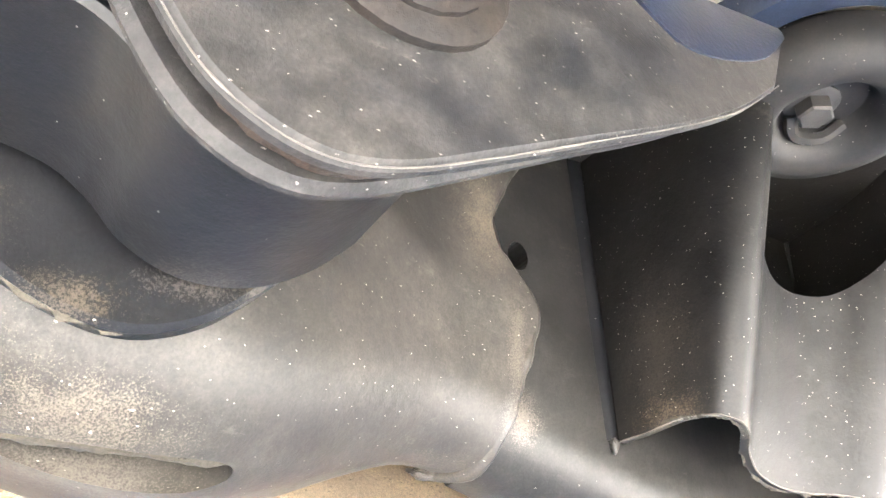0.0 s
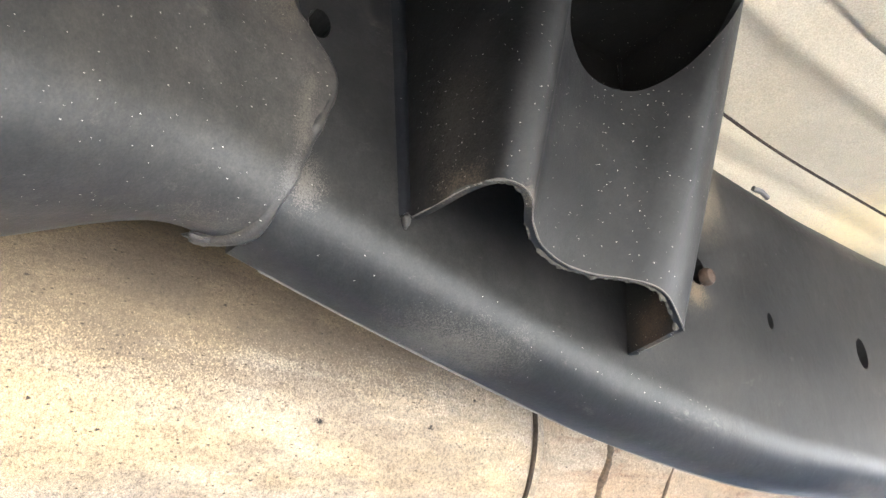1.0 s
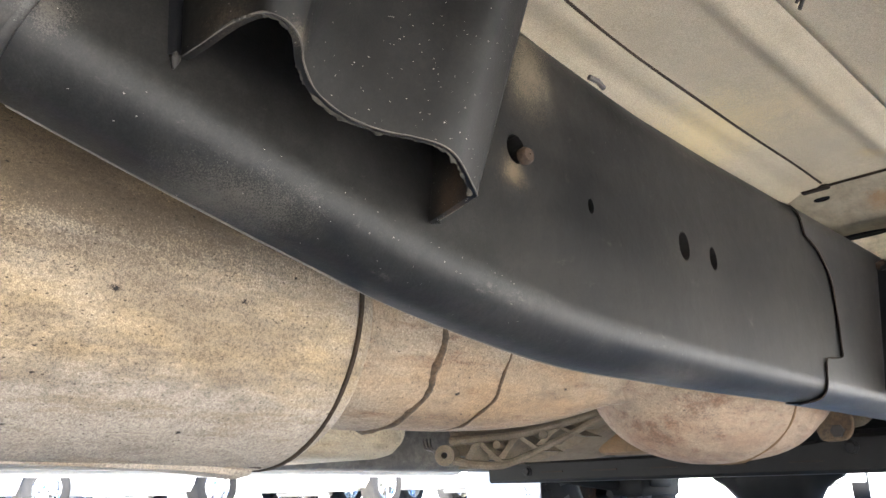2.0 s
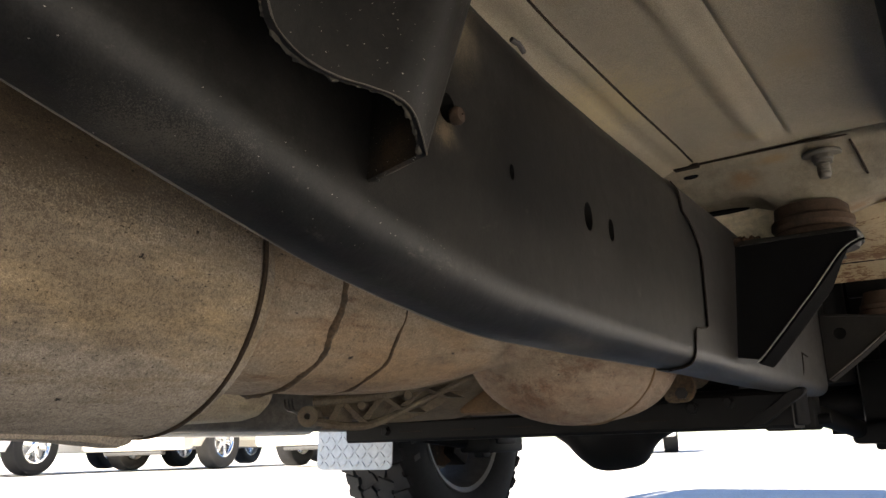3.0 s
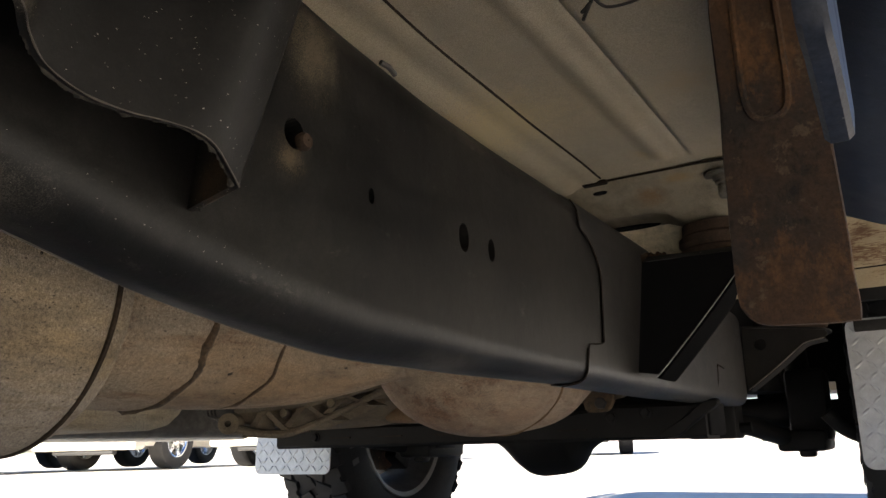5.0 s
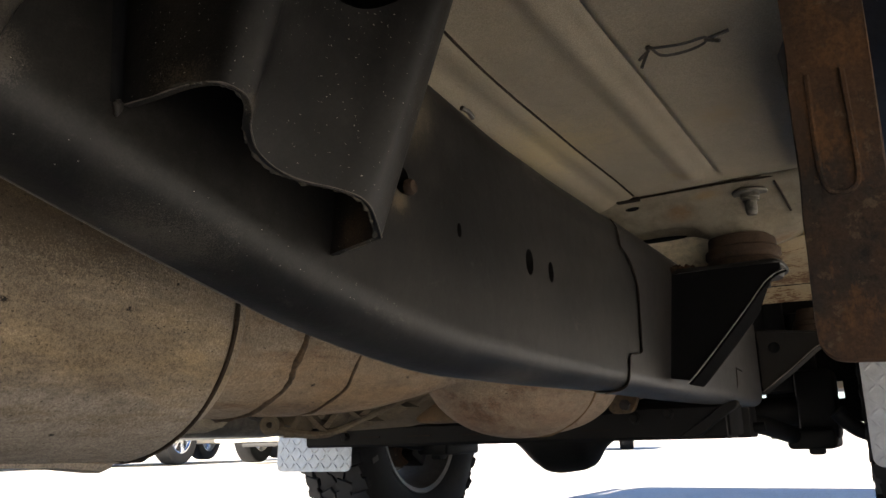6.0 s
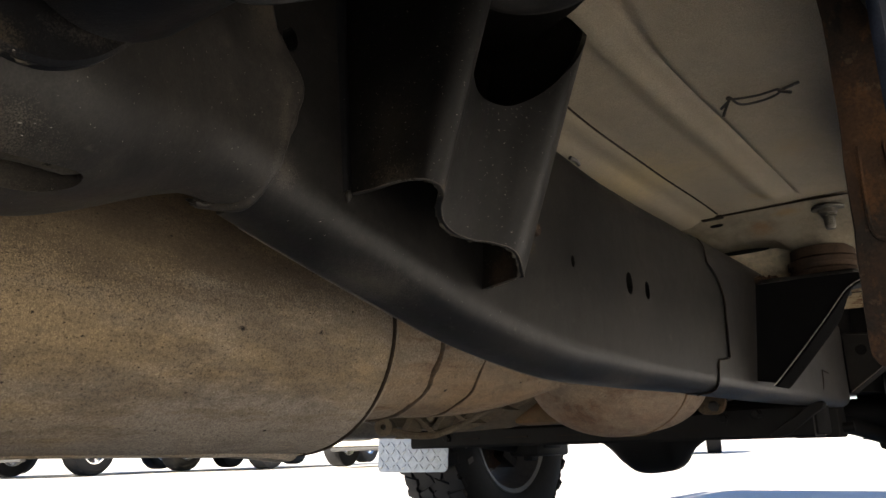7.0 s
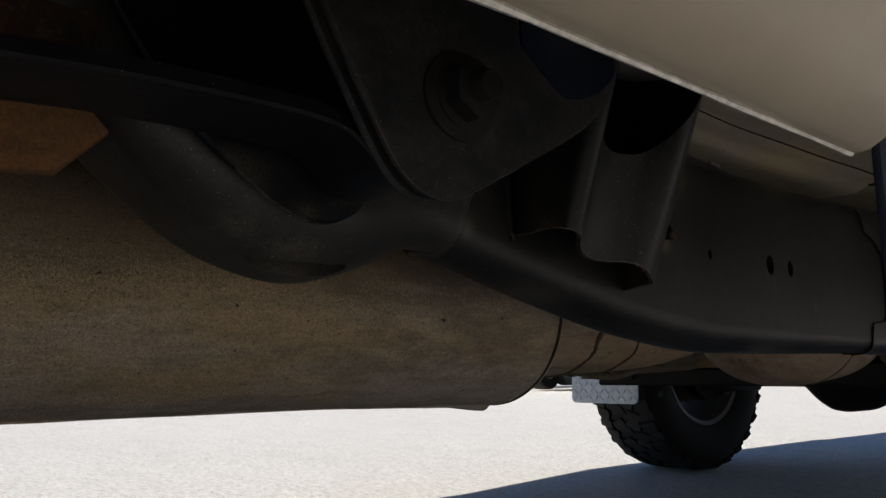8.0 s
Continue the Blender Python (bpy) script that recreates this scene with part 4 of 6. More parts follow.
    slab(bm, smooth_line([(0.0, -0.01), (0.08, -0.005), (0.14, 0.02), (0.16, 0.06), (0.145, 0.10), (0.11, 0.14), (0.05, 0.165), (0.0, 0.17)], 5, True), lambda u, v, d: Vector((u, v, 0.668 + d)), 0.005, 0.001)
    part("top_plate", bm, M_DEEP, mount)
    # filler plate added so the bracket's opening stays dark inside
    bm = bmesh.new()
    slab(bm, [(0.004, 0.56), (0.165, 0.54), (0.17, 0.70), (-0.005, 0.70)], lambda u, v, d: Vector((-0.006 + d, u, v)), 0.009, 0.001)
    part("inner_web", bm, M_DEEP, mount)
    # lower rubber cushion in its cup, with the bolt up the middle
    c = Matrix.Translation((0.112, 0.060, 0.668)) @ pose(0, 0, 0, 180, 0, 0)
    bm = bmesh.new()
    lathe(bm, [(0.051, 0.0), (0.0525, 0.006), (0.051, 0.016), (0.046, 0.0225), (0.038, 0.025), (0.030, 0.0235), (0.0245, 0.018), (0.022, 0.010), (0.0205, 0.008), (0.0005, 0.008)], c, 48)
    part("rubber_cushion", bm, M_RUBBER, mount, "black ring-shaped rubber cushion")
    # the cup's dark blue paints in a reflection of the sky
    bm = bmesh.new()
    lathe(bm, [(0.0525, -0.001), (0.060, -0.0005), (0.0665, -0.002), (0.0695, -0.007), (0.0700, -0.030), (0.0680, -0.032), (0.0670, -0.010), (0.0525, -0.006)], c, 48)
    part("cushion_cup", bm, M_ROCKER, mount, "dark pressed cup round the cushion, sky blue put into its colour")
    bm = bmesh.new()
    hex_bolt(bm, c @ Matrix.Translation((-0.004, 0.004, 0.0075)), 0.0092, 0.011, 0.0135)
    part("bolt", bm, M_STEEL, mount, "steel hex bolt")
    bm = bmesh.new()
    tube(bm, smooth_line([(0.098, 0.052, 0.657), (0.092, 0.06, 0.652), (0.098, 0.072, 0.651), (0.108, 0.078, 0.656)], 4), 0.0035, 6)
    part("retaining_clip", bm, M_RUBBER, mount)


def build_front_mount():
    mount = new("body_mount_bracket")
    mount.parent = truck
    mount["label"] = "black triangular body mount bracket with a thick rubber bushing on top"
    # rear-facing web, its outer edge turned forward as a flange
    bm = bmesh.new()
    slab(bm, [(0.003, 0.431), (0.028, 0.427), (0.036, 0.435), (0.075, 0.482), (0.110, 0.525), (0.134, 0.5555), (0.148, 0.567), (0.160, 0.572), (0.160, 0.583), (0.003, 0.586)], lambda u, v, d: Vector((u, 0.882 + d, v)), 0.004, 0.001)
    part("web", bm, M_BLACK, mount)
    bm = bmesh.new()
    path = smooth_line([(0.027, 0.4235), (0.037, 0.4325), (0.076, 0.4795), (0.111, 0.5225), (0.135, 0.553), (0.149, 0.5645), (0.160, 0.5695), (0.166, 0.5705)], 5)
    rings = []
    for u, v in path:
        deep = 0.880 + 0.072 * min(1, max(0.06, (0.146 - u) / 0.035))
        rings.append([(u, 0.880, v), (u + 0.0025, 0.880, v - 0.0025), (u + 0.0025, deep, v - 0.0025), (u, deep, v)])
    loft(bm, rings)
    part("flange", bm, M_SHADED, mount, "bent black flange", split=30)
    bm = bmesh.new()
    tube(bm, [(u + 0.0025, 0.9518, v - 0.0025) for u, v in path if u < 0.108], 0.0005, 6)
    part("worn_edge", bm, M_STEEL, mount, "dull worn front edge of the flange")
    bm = bmesh.new()
    tube(bm, [(u - 0.0002, 0.8794, v - 0.0002) for u, v in path], 0.0005, 6)
    part("worn_edge", bm, M_SCUFF, mount, "worn bright edge of the flange")
    bm = bmesh.new()
    slab(bm, smooth_line([(0.001, 0.884), (0.08, 0.8835), (0.140, 0.884), (0.157, 0.892), (0.162, 0.93), (0.158, 0.985), (0.13, 1.0), (0.001, 1.0)], 4, True), lambda u, v, d: Vector((u, v, 0.584 + d)), 0.0065, 0.0015)
    part("shelf", bm, M_DEEP, mount)
    bm = bmesh.new()
    c = Matrix.Translation((0.100, 0.950, 0.589)) @ Matrix.Diagonal((1, 1, 0.70, 1))
    lathe(bm, [(0.040, -0.001), (0.053, 0.0), (0.056, 0.006), (0.056, 0.016), (0.052, 0.021), (0.0525, 0.024), (0.0565, 0.03), (0.056, 0.042), (0.051, 0.048), (0.050, 0.070)], c, 40)
    part("rubber_bushing", bm, M_BUSH, mount, "brown weathered ribbed rubber bushing")
    bm = bmesh.new()
    lathe(bm, [(0.0005, -0.020), (0.030, -0.020), (0.033, -0.014), (0.034, -0.004), (0.030, 0.0), (0.0005, 0.0)], Matrix.Translation((0.127, 0.925, 0.588)), 24)
    lathe(bm, [(0.0005, -0.034), (0.012, -0.033), (0.012, -0.022), (0.02, -0.02)], Matrix.Translation((0.127, 0.925, 0.588)), 12)
    part("lower_cup", bm, M_STEEL, mount, "steel cup and nut below the shelf")
    bm = bmesh.new()
    for n, (x, y, r) in enumerate(((0.008, 0.886, 0.007), (0.017, 0.885, 0.0055), (0.027, 0.886, 0.006), (0.036, 0.885, 0.004), (0.012, 0.895, 0.008))):
        grown = bmesh.ops.create_icosphere(bm, subdivisions=2, radius=r)["verts"]
        for v in grown:
            v.co *= 1 + 0.5 * noise.noise(v.co * 260 + Vector((n, 0, 0)))
            v.co += Vector((x, y, 0.592))
    part("rust_crust", bm, M_RUST, mount, "crumbling rust crust on the edge of the shelf")["kind"] = "stuff"
    # the whole bracket leans forward with height
    for ob in mount.children:
        for v in ob.data.vertices:
            f = min(1.0, max(0.0, (v.co.z - 0.431) / 0.155))
            v.co += Vector((-0.008 * v.co.x / 0.16, 0.060, 0.0015)) * f
    # a further bracket of the same kind at the end of the rail
    far = new("body_mount_bracket")
    far.parent = truck
    far["label"] = "black gusset bracket at the front end of the rail"
    bm = bmesh.new()
    slab(bm, [(0.0, 0.447), (0.006, 0.445), (0.066, 0.490), (0.112, 0.527), (0.128, 0.536), (0.160, 0.541), (0.168, 0.547), (0.162, 0.556), (0.0, 0.576)], lambda u, v, d: Vector((u, 1.66 + d, v)), 0.004, 0.001)
    web = part("web", bm, M_FARWEB, far, "dusty brown web of the bracket")
    hole = bmesh.new()
    lathe(hole, [(0.0005, -0.02), (0.0125, -0.02), (0.0125, 0.02), (0.0005, 0.02)], Matrix.Translation((0.034, 1.662, 0.536)) @ pose(0, 0, 0, 90, 0, 0), 20)
    cut(web, hole)
    bm = bmesh.new()
    under = smooth_line([(0.003, 0.443), (0.066, 0.489), (0.112, 0.526), (0.128, 0.5345), (0.160, 0.540)], 4)
    loft(bm, [[(u, 1.656, v), (u + 0.002, 1.656, v - 0.003), (u + 0.002, 1.715, v - 0.003), (u, 1.715, v)] for u, v in under])
    part("flange", bm, M_FARWEB, far, "turned lower edge of the bracket", split=30)
    bm = bmesh.new()
    tube(bm, [(u, 1.6555, v - 0.001) for u, v in under], 0.0013, 6)
    part("worn_edge", bm, M_WORN, far, "worn bright edge")
    bm = bmesh.new()
    slab(bm, smooth_line([(0.0, 1.662), (0.12, 1.662), (0.155, 1.668), (0.172, 1.70), (0.16, 1.76), (0.12, 1.79), (0.0, 1.79)], 4, True), lambda u, v, d: Vector((u, v, 0.574 - 0.11 * u + d)), 0.005, 0.0012)
    part("shelf", bm, M_FARWEB, far)
    bm = bmesh.new()
    lathe(bm, [(0.040, -0.004), (0.047, 0.0), (0.048, 0.010), (0.044, 0.014), (0.0445, 0.016), (0.045, 0.022), (0.041, 0.026), (0.039, 0.034), (0.034, 0.05)], Matrix.Translation((0.118, 1.712, 0.569)), 32)
    part("rubber_bushing", bm, M_BUSH, far, "brown ribbed rubber bushing")


EX, EZ = -0.281, 0.467


def belly(y):
    """How far the muffler's underside is squashed flat: more so towards the rear."""
    return 0.92 - 0.045 * min(1, max(0, (0.20 - y) / 0.25))


def build_exhaust():
    ex = new("exhaust_system")
    ex.parent = truck
    ex.location = (0, 0.010, 0)
    ex["label"] = "brown heat-stained exhaust with a large round muffler, reducer and bulged converter"
    along = Matrix.Translation((EX, 0, EZ)) @ pose(0, 0, 0, -90, 0, 0)  # z of the lathe runs along +y
    rows = [(0.0005, -1.05), (0.07, -1.05), (0.12, -1.02), (0.1305, -0.98)] + [(0.1305, -0.98 + 1.17 * n / 40) for n in range(1, 41)] + [(0.1295, 0.212), (0.125, 0.2285), (0.1185, 0.238), (0.0005, 0.238)]
    bm = bmesh.new()
    lathe(bm, rows, along, 72)
    for v in bm.verts:
        v.co += (v.co - Vector((EX, v.co.y, EZ))).normalized() * (dent(v.co, 0.0025, 6) + dent(v.co, 0.0012, 16))
        if v.co.z < EZ:
            v.co.z = EZ + (v.co.z - EZ) * belly(v.co.y)
    muffler = part("muffler", bm, M_MUFF, ex, "large sandy brown muffler can with dark pits")
    bm = bmesh.new()
    lathe(bm, [(0.1290, 0.2158), (0.1309, 0.2166), (0.1309, 0.2190), (0.1285, 0.2200)], along, 72)
    for v in bm.verts:
        if v.co.z < EZ:
            v.co.z = EZ + (v.co.z - EZ) * belly(v.co.y)
    part("end_seam", bm, M_ENDSEAM, muffler, "dark rolled end seam")
    # folded lock seam along the bottom, drooping into a blunt tongue at its front end
    bm = bmesh.new()
    rings, crease = [], []
    for n in range(80):
        y = -1.0 + 1.205 * n / 79
        low = EZ - 0.1305 * belly(y)
        t = min(1, max(0, (y - 0.125) / 0.08))
        hang = 0.0010 + 0.0055 * t * t * (3 - 2 * t) + dent((0, y, 0), 0.0006, 14)
        w = 1 - 0.55 * max(0, (y - 0.195) / 0.010) ** 2
        top = low + 0.0058 - 0.004 * t
        rings.append([(EX - 0.030, y, low + 0.006), (EX - 0.022 * w, y, low - hang * 0.5 * w), (EX - 0.002, y, low - hang * w), (EX + 0.016 * w, y, low - hang * w), (EX + 0.0215 * w, y, low - hang * 0.7 * w), (EX + 0.0235 * w, y, top - 0.002), (EX + 0.021, y, top), (EX + 0.005, y, low + 0.008)])
        crease.append((EX + 0.0222 + 0.0012 * w, y, top + 0.0006))
    loft(bm, rings)
    seam = part("lock_seam", bm, M_MUFF, muffler, "folded seam along the bottom, its end drooping as a tongue", split=50)
    bm = bmesh.new()
    tube(bm, crease, [0.0006 + 0.0005 * max(0, (y + 0.3) * 1.5) + 0.0004 * noise.noise(Vector((0, y * 30, 8))) for _, y, _ in crease], 6)
    part("crease", bm, M_ENDSEAM, seam, "dark crease above the fold")
    # reducer behind the muffler's front end
    along2 = Matrix.Translation((EX, 0, 0.488)) @ pose(0, 0, 0, -90, 0, 0)
    prof = [(0.236, 0.1), (0.27, 0.1015), (0.3, 0.103), (0.33, 0.1035), (0.36, 0.1015), (0.40, 0.1015), (0.44, 0.1005), (0.48, 0.0985), (0.52, 0.095), (0.57, 0.088), (0.62, 0.076), (0.66, 0.062), (0.69, 0.053), (0.76, 0.05), (0.80, 0.05)]
    bm = bmesh.new()
    lathe(bm, [(lerp_table([(a, b) for a, b in prof], y), y) for y in [0.236 + 0.564 * n / 50 for n in range(51)]], along2, 56)
    for v in bm.verts:
        v.co += (v.co - Vector((EX, v.co.y, 0.488))).normalized() * dent(v.co, 0.0025, 9)
        v.co.x += 0.046 * min(1, max(0, (v.co.y - 0.50) / 0.22)) ** 2
        v.co.z -= 0.010 * min(1, max(0, (v.co.y - 0.50) / 0.22)) ** 2
    red = part("reducer", bm, M_CAT, ex, "tapered rust-brown exhaust reducer")
    for y, r, w in ((0.337, 0.1025, 0.0036), (0.43, 0.1001, 0.0017)):
        bm = bmesh.new()
        pts = [(EX + r * math.cos(a), y + 0.003 * math.sin(a * 5) + 0.002 * math.sin(a * 13), 0.488 + r * math.sin(a)) for a in (2 * math.pi * i / 180 for i in range(181))]
        tube(bm, pts, [w * (0.9 + 0.8 * noise.noise(Vector((i * 0.2, y * 40, 0)))) for i in range(181)], 10, caps=False)
        for v in bm.verts:
            v.co += Vector((0.8, 1.0, 0.8)) * (dent(v.co, w * 0.45, 220) + dent(v.co, w * 0.3, 600))
        part("weld_ring", bm, M_BURNT, red, "burnt weld ring")
    # converter bulge
    cx, cz = -0.235, 0.472
    along3 = Matrix.Translation((cx, 0, cz)) @ pose(0, 0, 0, -90, 0, 0)
    prof = [(0.655, 0.040), (0.700, 0.046), (0.716, 0.056), (0.730, 0.073), (0.750, 0.089), (0.785, 0.103), (0.83, 0.1115), (0.885, 0.115), (0.95, 0.1125), (1.045, 0.105), (1.10, 0.096), (1.17, 0.075), (1.23, 0.058), (1.27, 0.044), (1.40, 0.042)]
    bm = bmesh.new()
    lathe(bm, [(lerp_table(prof, y), y) for y in [0.655 + 0.745 * n / 60 for n in range(61)]], along3, 56)
    cat = part("converter", bm, M_CONV, ex, "bulged rust-brown catalytic converter")
    bm = bmesh.new()
    pts = [(cx + 0.1126 * math.cos(a), 0.950 + 0.003 * math.sin(a * 7), cz + 0.1126 * math.sin(a)) for a in (2 * math.pi * i / 60 for i in range(61))]
    tube(bm, pts, [0.0022 + 0.0018 * noise.noise(Vector((i * 0.5, 9, 0))) for i in range(61)], 6, caps=False)
    part("weld_ring", bm, M_TANRUST, cat, "rusty weld ring")
    bm = bmesh.new()
    tube(bm, smooth_line([(cx, 1.36, cz - 0.01), (cx + 0.01, 1.5, cz), (cx + 0.02, 1.7, cz + 0.03), (cx - 0.02, 2.0, cz + 0.1)], 6), 0.04, 16)
    part("down_pipe", bm, M_CAT, ex)
    bm = bmesh.new()
    slab(bm, smooth_line([(-0.225, 0.404), (-0.195, 0.397), (-0.176, 0.404), (-0.168, 0.43), (-0.185, 0.455), (-0.225, 0.46)], 4, True), lambda u, v, d: Vector((u, 1.275 + d, v)), 0.012, 0.002)
    flange = part("pipe_flange", bm, M_BURNT, ex, "tan rusty pipe flange")
    bm = bmesh.new()
    hex_bolt(bm, Matrix.Translation((-0.192, 1.275, 0.413)) @ pose(0, 0, 0, 90, 0, 0), 0.011, 0.01)
    part("bolt", bm, M_STEEL, flange)


def floor_seam(y):
    """How far out the lap seam of the floor lies: it bends outwards at its rear end."""
    return lerp_table([(0.24, 0.030), (0.255, 0.014), (0.269, 0.003), (0.293, -0.006), (0.324, -0.0105), (0.41, -0.0145), (0.55, -0.0175), (0.70, -0.0175), (0.90, -0.0175)], y)


def floor_height(x, y):
    z = 0.690
    # pressed panel between the rail and the sill: a long broad rib and its return edge
    if y < 0.84:
        f = min(1, max(0, (0.84 - y) / 0.03))
        xr = 0.074 + 0.02 * max(0, (0.30 - y) / 0.2) ** 2
        d = (x - xr) / 0.013
        z -= 0.006 * f * math.exp(-d * d)
        xe = 0.103 + 0.03 * max(0, (0.32 - y) / 0.2) ** 2
        d = (x - xe) / 0.0035
        z += 0.003 * f * math.exp(-d * d)
        if x > xe:
            z -= 0.0025 * f * min(1, (x - xe) / 0.006)
    if x < -0.004:
        z -= 0.004 * min(1, max(0, (floor_seam(y) - x) / 0.008)) * min(1, max(0, (y - 0.24) / 0.05))
        if x < -0.045:
            z -= 0.010 * min(1, (-0.045 - x) / 0.02)
    if x > 0.19:
        z -= 0.5 * (x - 0.19) ** 2 * 8
    return z + dent((x, y, 0), 0.003, 5)


def build_floor():
    bm = bmesh.new()
    xs = [-1.50, -1.2, -0.9, -0.6, -0.4, -0.25, -0.16, -0.12, -0.09, -0.07, -0.06, -0.05, -0.045, -0.035, -0.025, -0.0185, -0.0165, -0.01, 0.0, 0.015, 0.03, 0.045]
    xs += [0.05 + 0.0035 * n for n in range(24)] + [0.14, 0.155, 0.17, 0.185, 0.20, 0.22, 0.24, 0.26, 0.28]
    ys = [-0.12, -0.05, 0.0] + [0.04 + 0.02 * n for n in range(40)] + [0.83, 0.84, 0.85, 0.862]
    grid = [[bm.verts.new((x, y, floor_height(x, y))) for x in xs] for y in ys]
    for a, b in zip(grid, grid[1:]):
        for i in range(len(xs) - 1):
            bm.faces.new((a[i], a[i + 1], b[i + 1], b[i]))
    bmesh.ops.solidify(bm, geom=bm.faces[:], thickness=-0.004)
    floor = part("cab_floor", bm, M_FLOOR, truck, "beige dusty pressed cab floor pan with ribs and a lap seam", split=60)
    # seam sealer lines
    bm = bmesh.new()
    tube(bm, [(floor_seam(y), y, floor_height(floor_seam(y), y) - 0.0004) for y in [0.243 + 0.61 * n / 50 for n in range(51)]], 0.0015, 6)
    part("lap_seam", bm, M_SEAM, floor)
    bm = bmesh.new()
    tube(bm, [(-0.12 + 0.33 * n / 20, 0.8635 + 0.012 * max(0, n - 14) / 6, 0.6868) for n in range(21)], 0.0016, 6)
    box(bm, -0.045, -0.012, 0.857, 0.868, 0.683, 0.688, 0.001)
    part("cross_seam", bm, M_SEAM, floor)
    # cross panel ahead of the seam
    bm = bmesh.new()
    prof = [(0.865, 0.690), (0.868, 0.684), (0.885, 0.680), (0.90, 0.676), (0.915, 0.670), (0.93, 0.664), (0.945, 0.658), (0.96, 0.651), (0.975, 0.646), (0.99, 0.642), (1.01, 0.640), (1.03, 0.638), (1.06, 0.6375), (1.075, 0.640)]
    grid = [[bm.verts.new((x, y + 0.01 * max(0, x), z + dent((x, y, 1), 0.003, 7) + 0.014 * max(0, math.sin((x - 0.155) * 52)) * min(1, max(0, (x - 0.14) / 0.02)) * min(1, max(0, (y - 0.99) / 0.05)) + 0.027 * min(1, max(0, (0.055 - x) / 0.02)) * min(1, max(0, (y - 0.95) / 0.04)) - 0.010 * math.exp(-((x - 0.10) ** 2 + (y - 1.0) ** 2) / 0.0030))) for y, z in prof] for x in [-1.5 + 0.5 * n for n in range(3)] + [-0.3 + 0.02 * n for n in range(35)]]
    for a, b in zip(grid, grid[1:]):
        for i in range(len(prof) - 1):
            bm.faces.new((a[i], a[i + 1], b[i + 1], b[i]))
    bmesh.ops.solidify(bm, geom=bm.faces[:], thickness=-0.004)
    cross = part("floor_cross_panel", bm, M_CROSS, truck, "beige cross panel of the cab floor with rust stains", split=60)
    # black discs painted for the dark inside of two open slots
    for cx, cy, cz, rx, ry, tilt in ((-0.03, 0.885, 0.6785, 0.010, 0.004, -15), (-0.03, 1.035, 0.6625, 0.040, 0.010, 0)):
        bm = bmesh.new()
        lathe(bm, [(0.0005, 0.0), (0.86, 0.0), (0.94, -0.0012), (1.0, -0.0008), (1.06, 0.0022)], Matrix.Translation((cx, cy, cz)) @ pose(0, 0, 0, tilt, 0, 0) @ Matrix.Diagonal((rx, ry, 1, 1)), 24)
        part("drain_slot", bm, M_BLACK, cross, "black oval disc standing in for an open drain slot")
    bm = bmesh.new()
    c = Matrix.Translation((0.131, 0.897, 0.679)) @ pose(0, 0, 0, 180, 0, 0) @ Matrix.Diagonal((0.85, 0.85, 0.78, 1))
    lathe(bm, [(0.0005, 0.0), (0.027, 0.0), (0.0275, 0.003), (0.026, 0.005), (0.0155, 0.0055), (0.0150, 0.012), (0.0130, 0.0135), (0.0128, 0.018), (0.0098, 0.0185)] + [(0.0088 + 0.001 * (n % 2), 0.019 + 0.002 * n) for n in range(11)] + [(0.007, 0.043), (0.0005, 0.044)], c, 22)
    part("floor_stud", bm, M_ZINC, cross, "threaded stud with a washer nut")
    bm = bmesh.new()
    tube(bm, [(0.166, 0.876, 0.6815), (0.169, 0.90, 0.6750), (0.173, 0.93, 0.6625), (0.175, 0.945, 0.656)], 0.0017, 6)
    part("panel_joint", bm, M_SEAM, cross)
    # the stained panels ahead, seen past the mount
    bm = bmesh.new()
    xs = [-0.3 + 0.0144 * n for n in range(51)]
    prof = [(1.06, 0.645), (1.07, 0.637), (1.085, 0.632), (1.11, 0.629), (1.15, 0.625), (1.20, 0.6185), (1.25, 0.612), (1.285, 0.608), (1.30, 0.613), (1.312, 0.6065), (1.33, 0.598), (1.348, 0.589), (1.358, 0.586), (1.364, 0.60), (1.368, 0.64), (1.38, 0.69), (1.8, 0.70)]
    grid = [[bm.verts.new((x, y, z + dent((x, y, 2), 0.006, 6) + 0.005 * math.exp(-((y - 1.085) / 0.03) ** 2) * math.sin(x * 75))) for y, z in prof] for x in xs]
    for a, b in zip(grid, grid[1:]):
        for i in range(len(prof) - 1):
            bm.faces.new((a[i], a[i + 1], b[i + 1], b[i]))
    bmesh.ops.solidify(bm, geom=bm.faces[:], thickness=-0.004)
    panel = part("front_floor_panel", bm, M_RUSTFLOOR, truck, "rust-stained beige floor panel ahead of the mount")
    bm = bmesh.new()
    tube(bm, [(x, 1.294, 0.6095 + dent((x, 1.294, 2), 0.006, 6)) for x in xs], [0.0018 + 0.0016 * noise.noise(Vector((x * 30, 4, 0))) for x in xs], 6)
    part("panel_joint", bm, M_SEAM, panel, "dark open joint across the panel")
    bm = bmesh.new()
    rings = []
    for x in [-0.30 + 0.0185 * n for n in range(21)]:
        y = 1.052 + dent((x, 0, 3), 0.004, 20)
        rings.append([(x, y + 0.010, 0.572), (x, y, 0.60), (x, y - 0.004, 0.65), (x, y - 0.012, 0.684), (x, y - 0.006, 0.686), (x, y + 0.004, 0.65), (x, y + 0.008, 0.60), (x, y + 0.016, 0.574)])
    loft(bm, rings)
    part("floor_riser", bm, M_RISER, truck, "cream upright step of the floor pan, lightly stained")
    # wire clip hanging from the floor
    clip = new("wire_clip")
    clip.parent = truck
    clip["label"] = "thin bent wire clip on the floor pan"
    bm = bmesh.new()
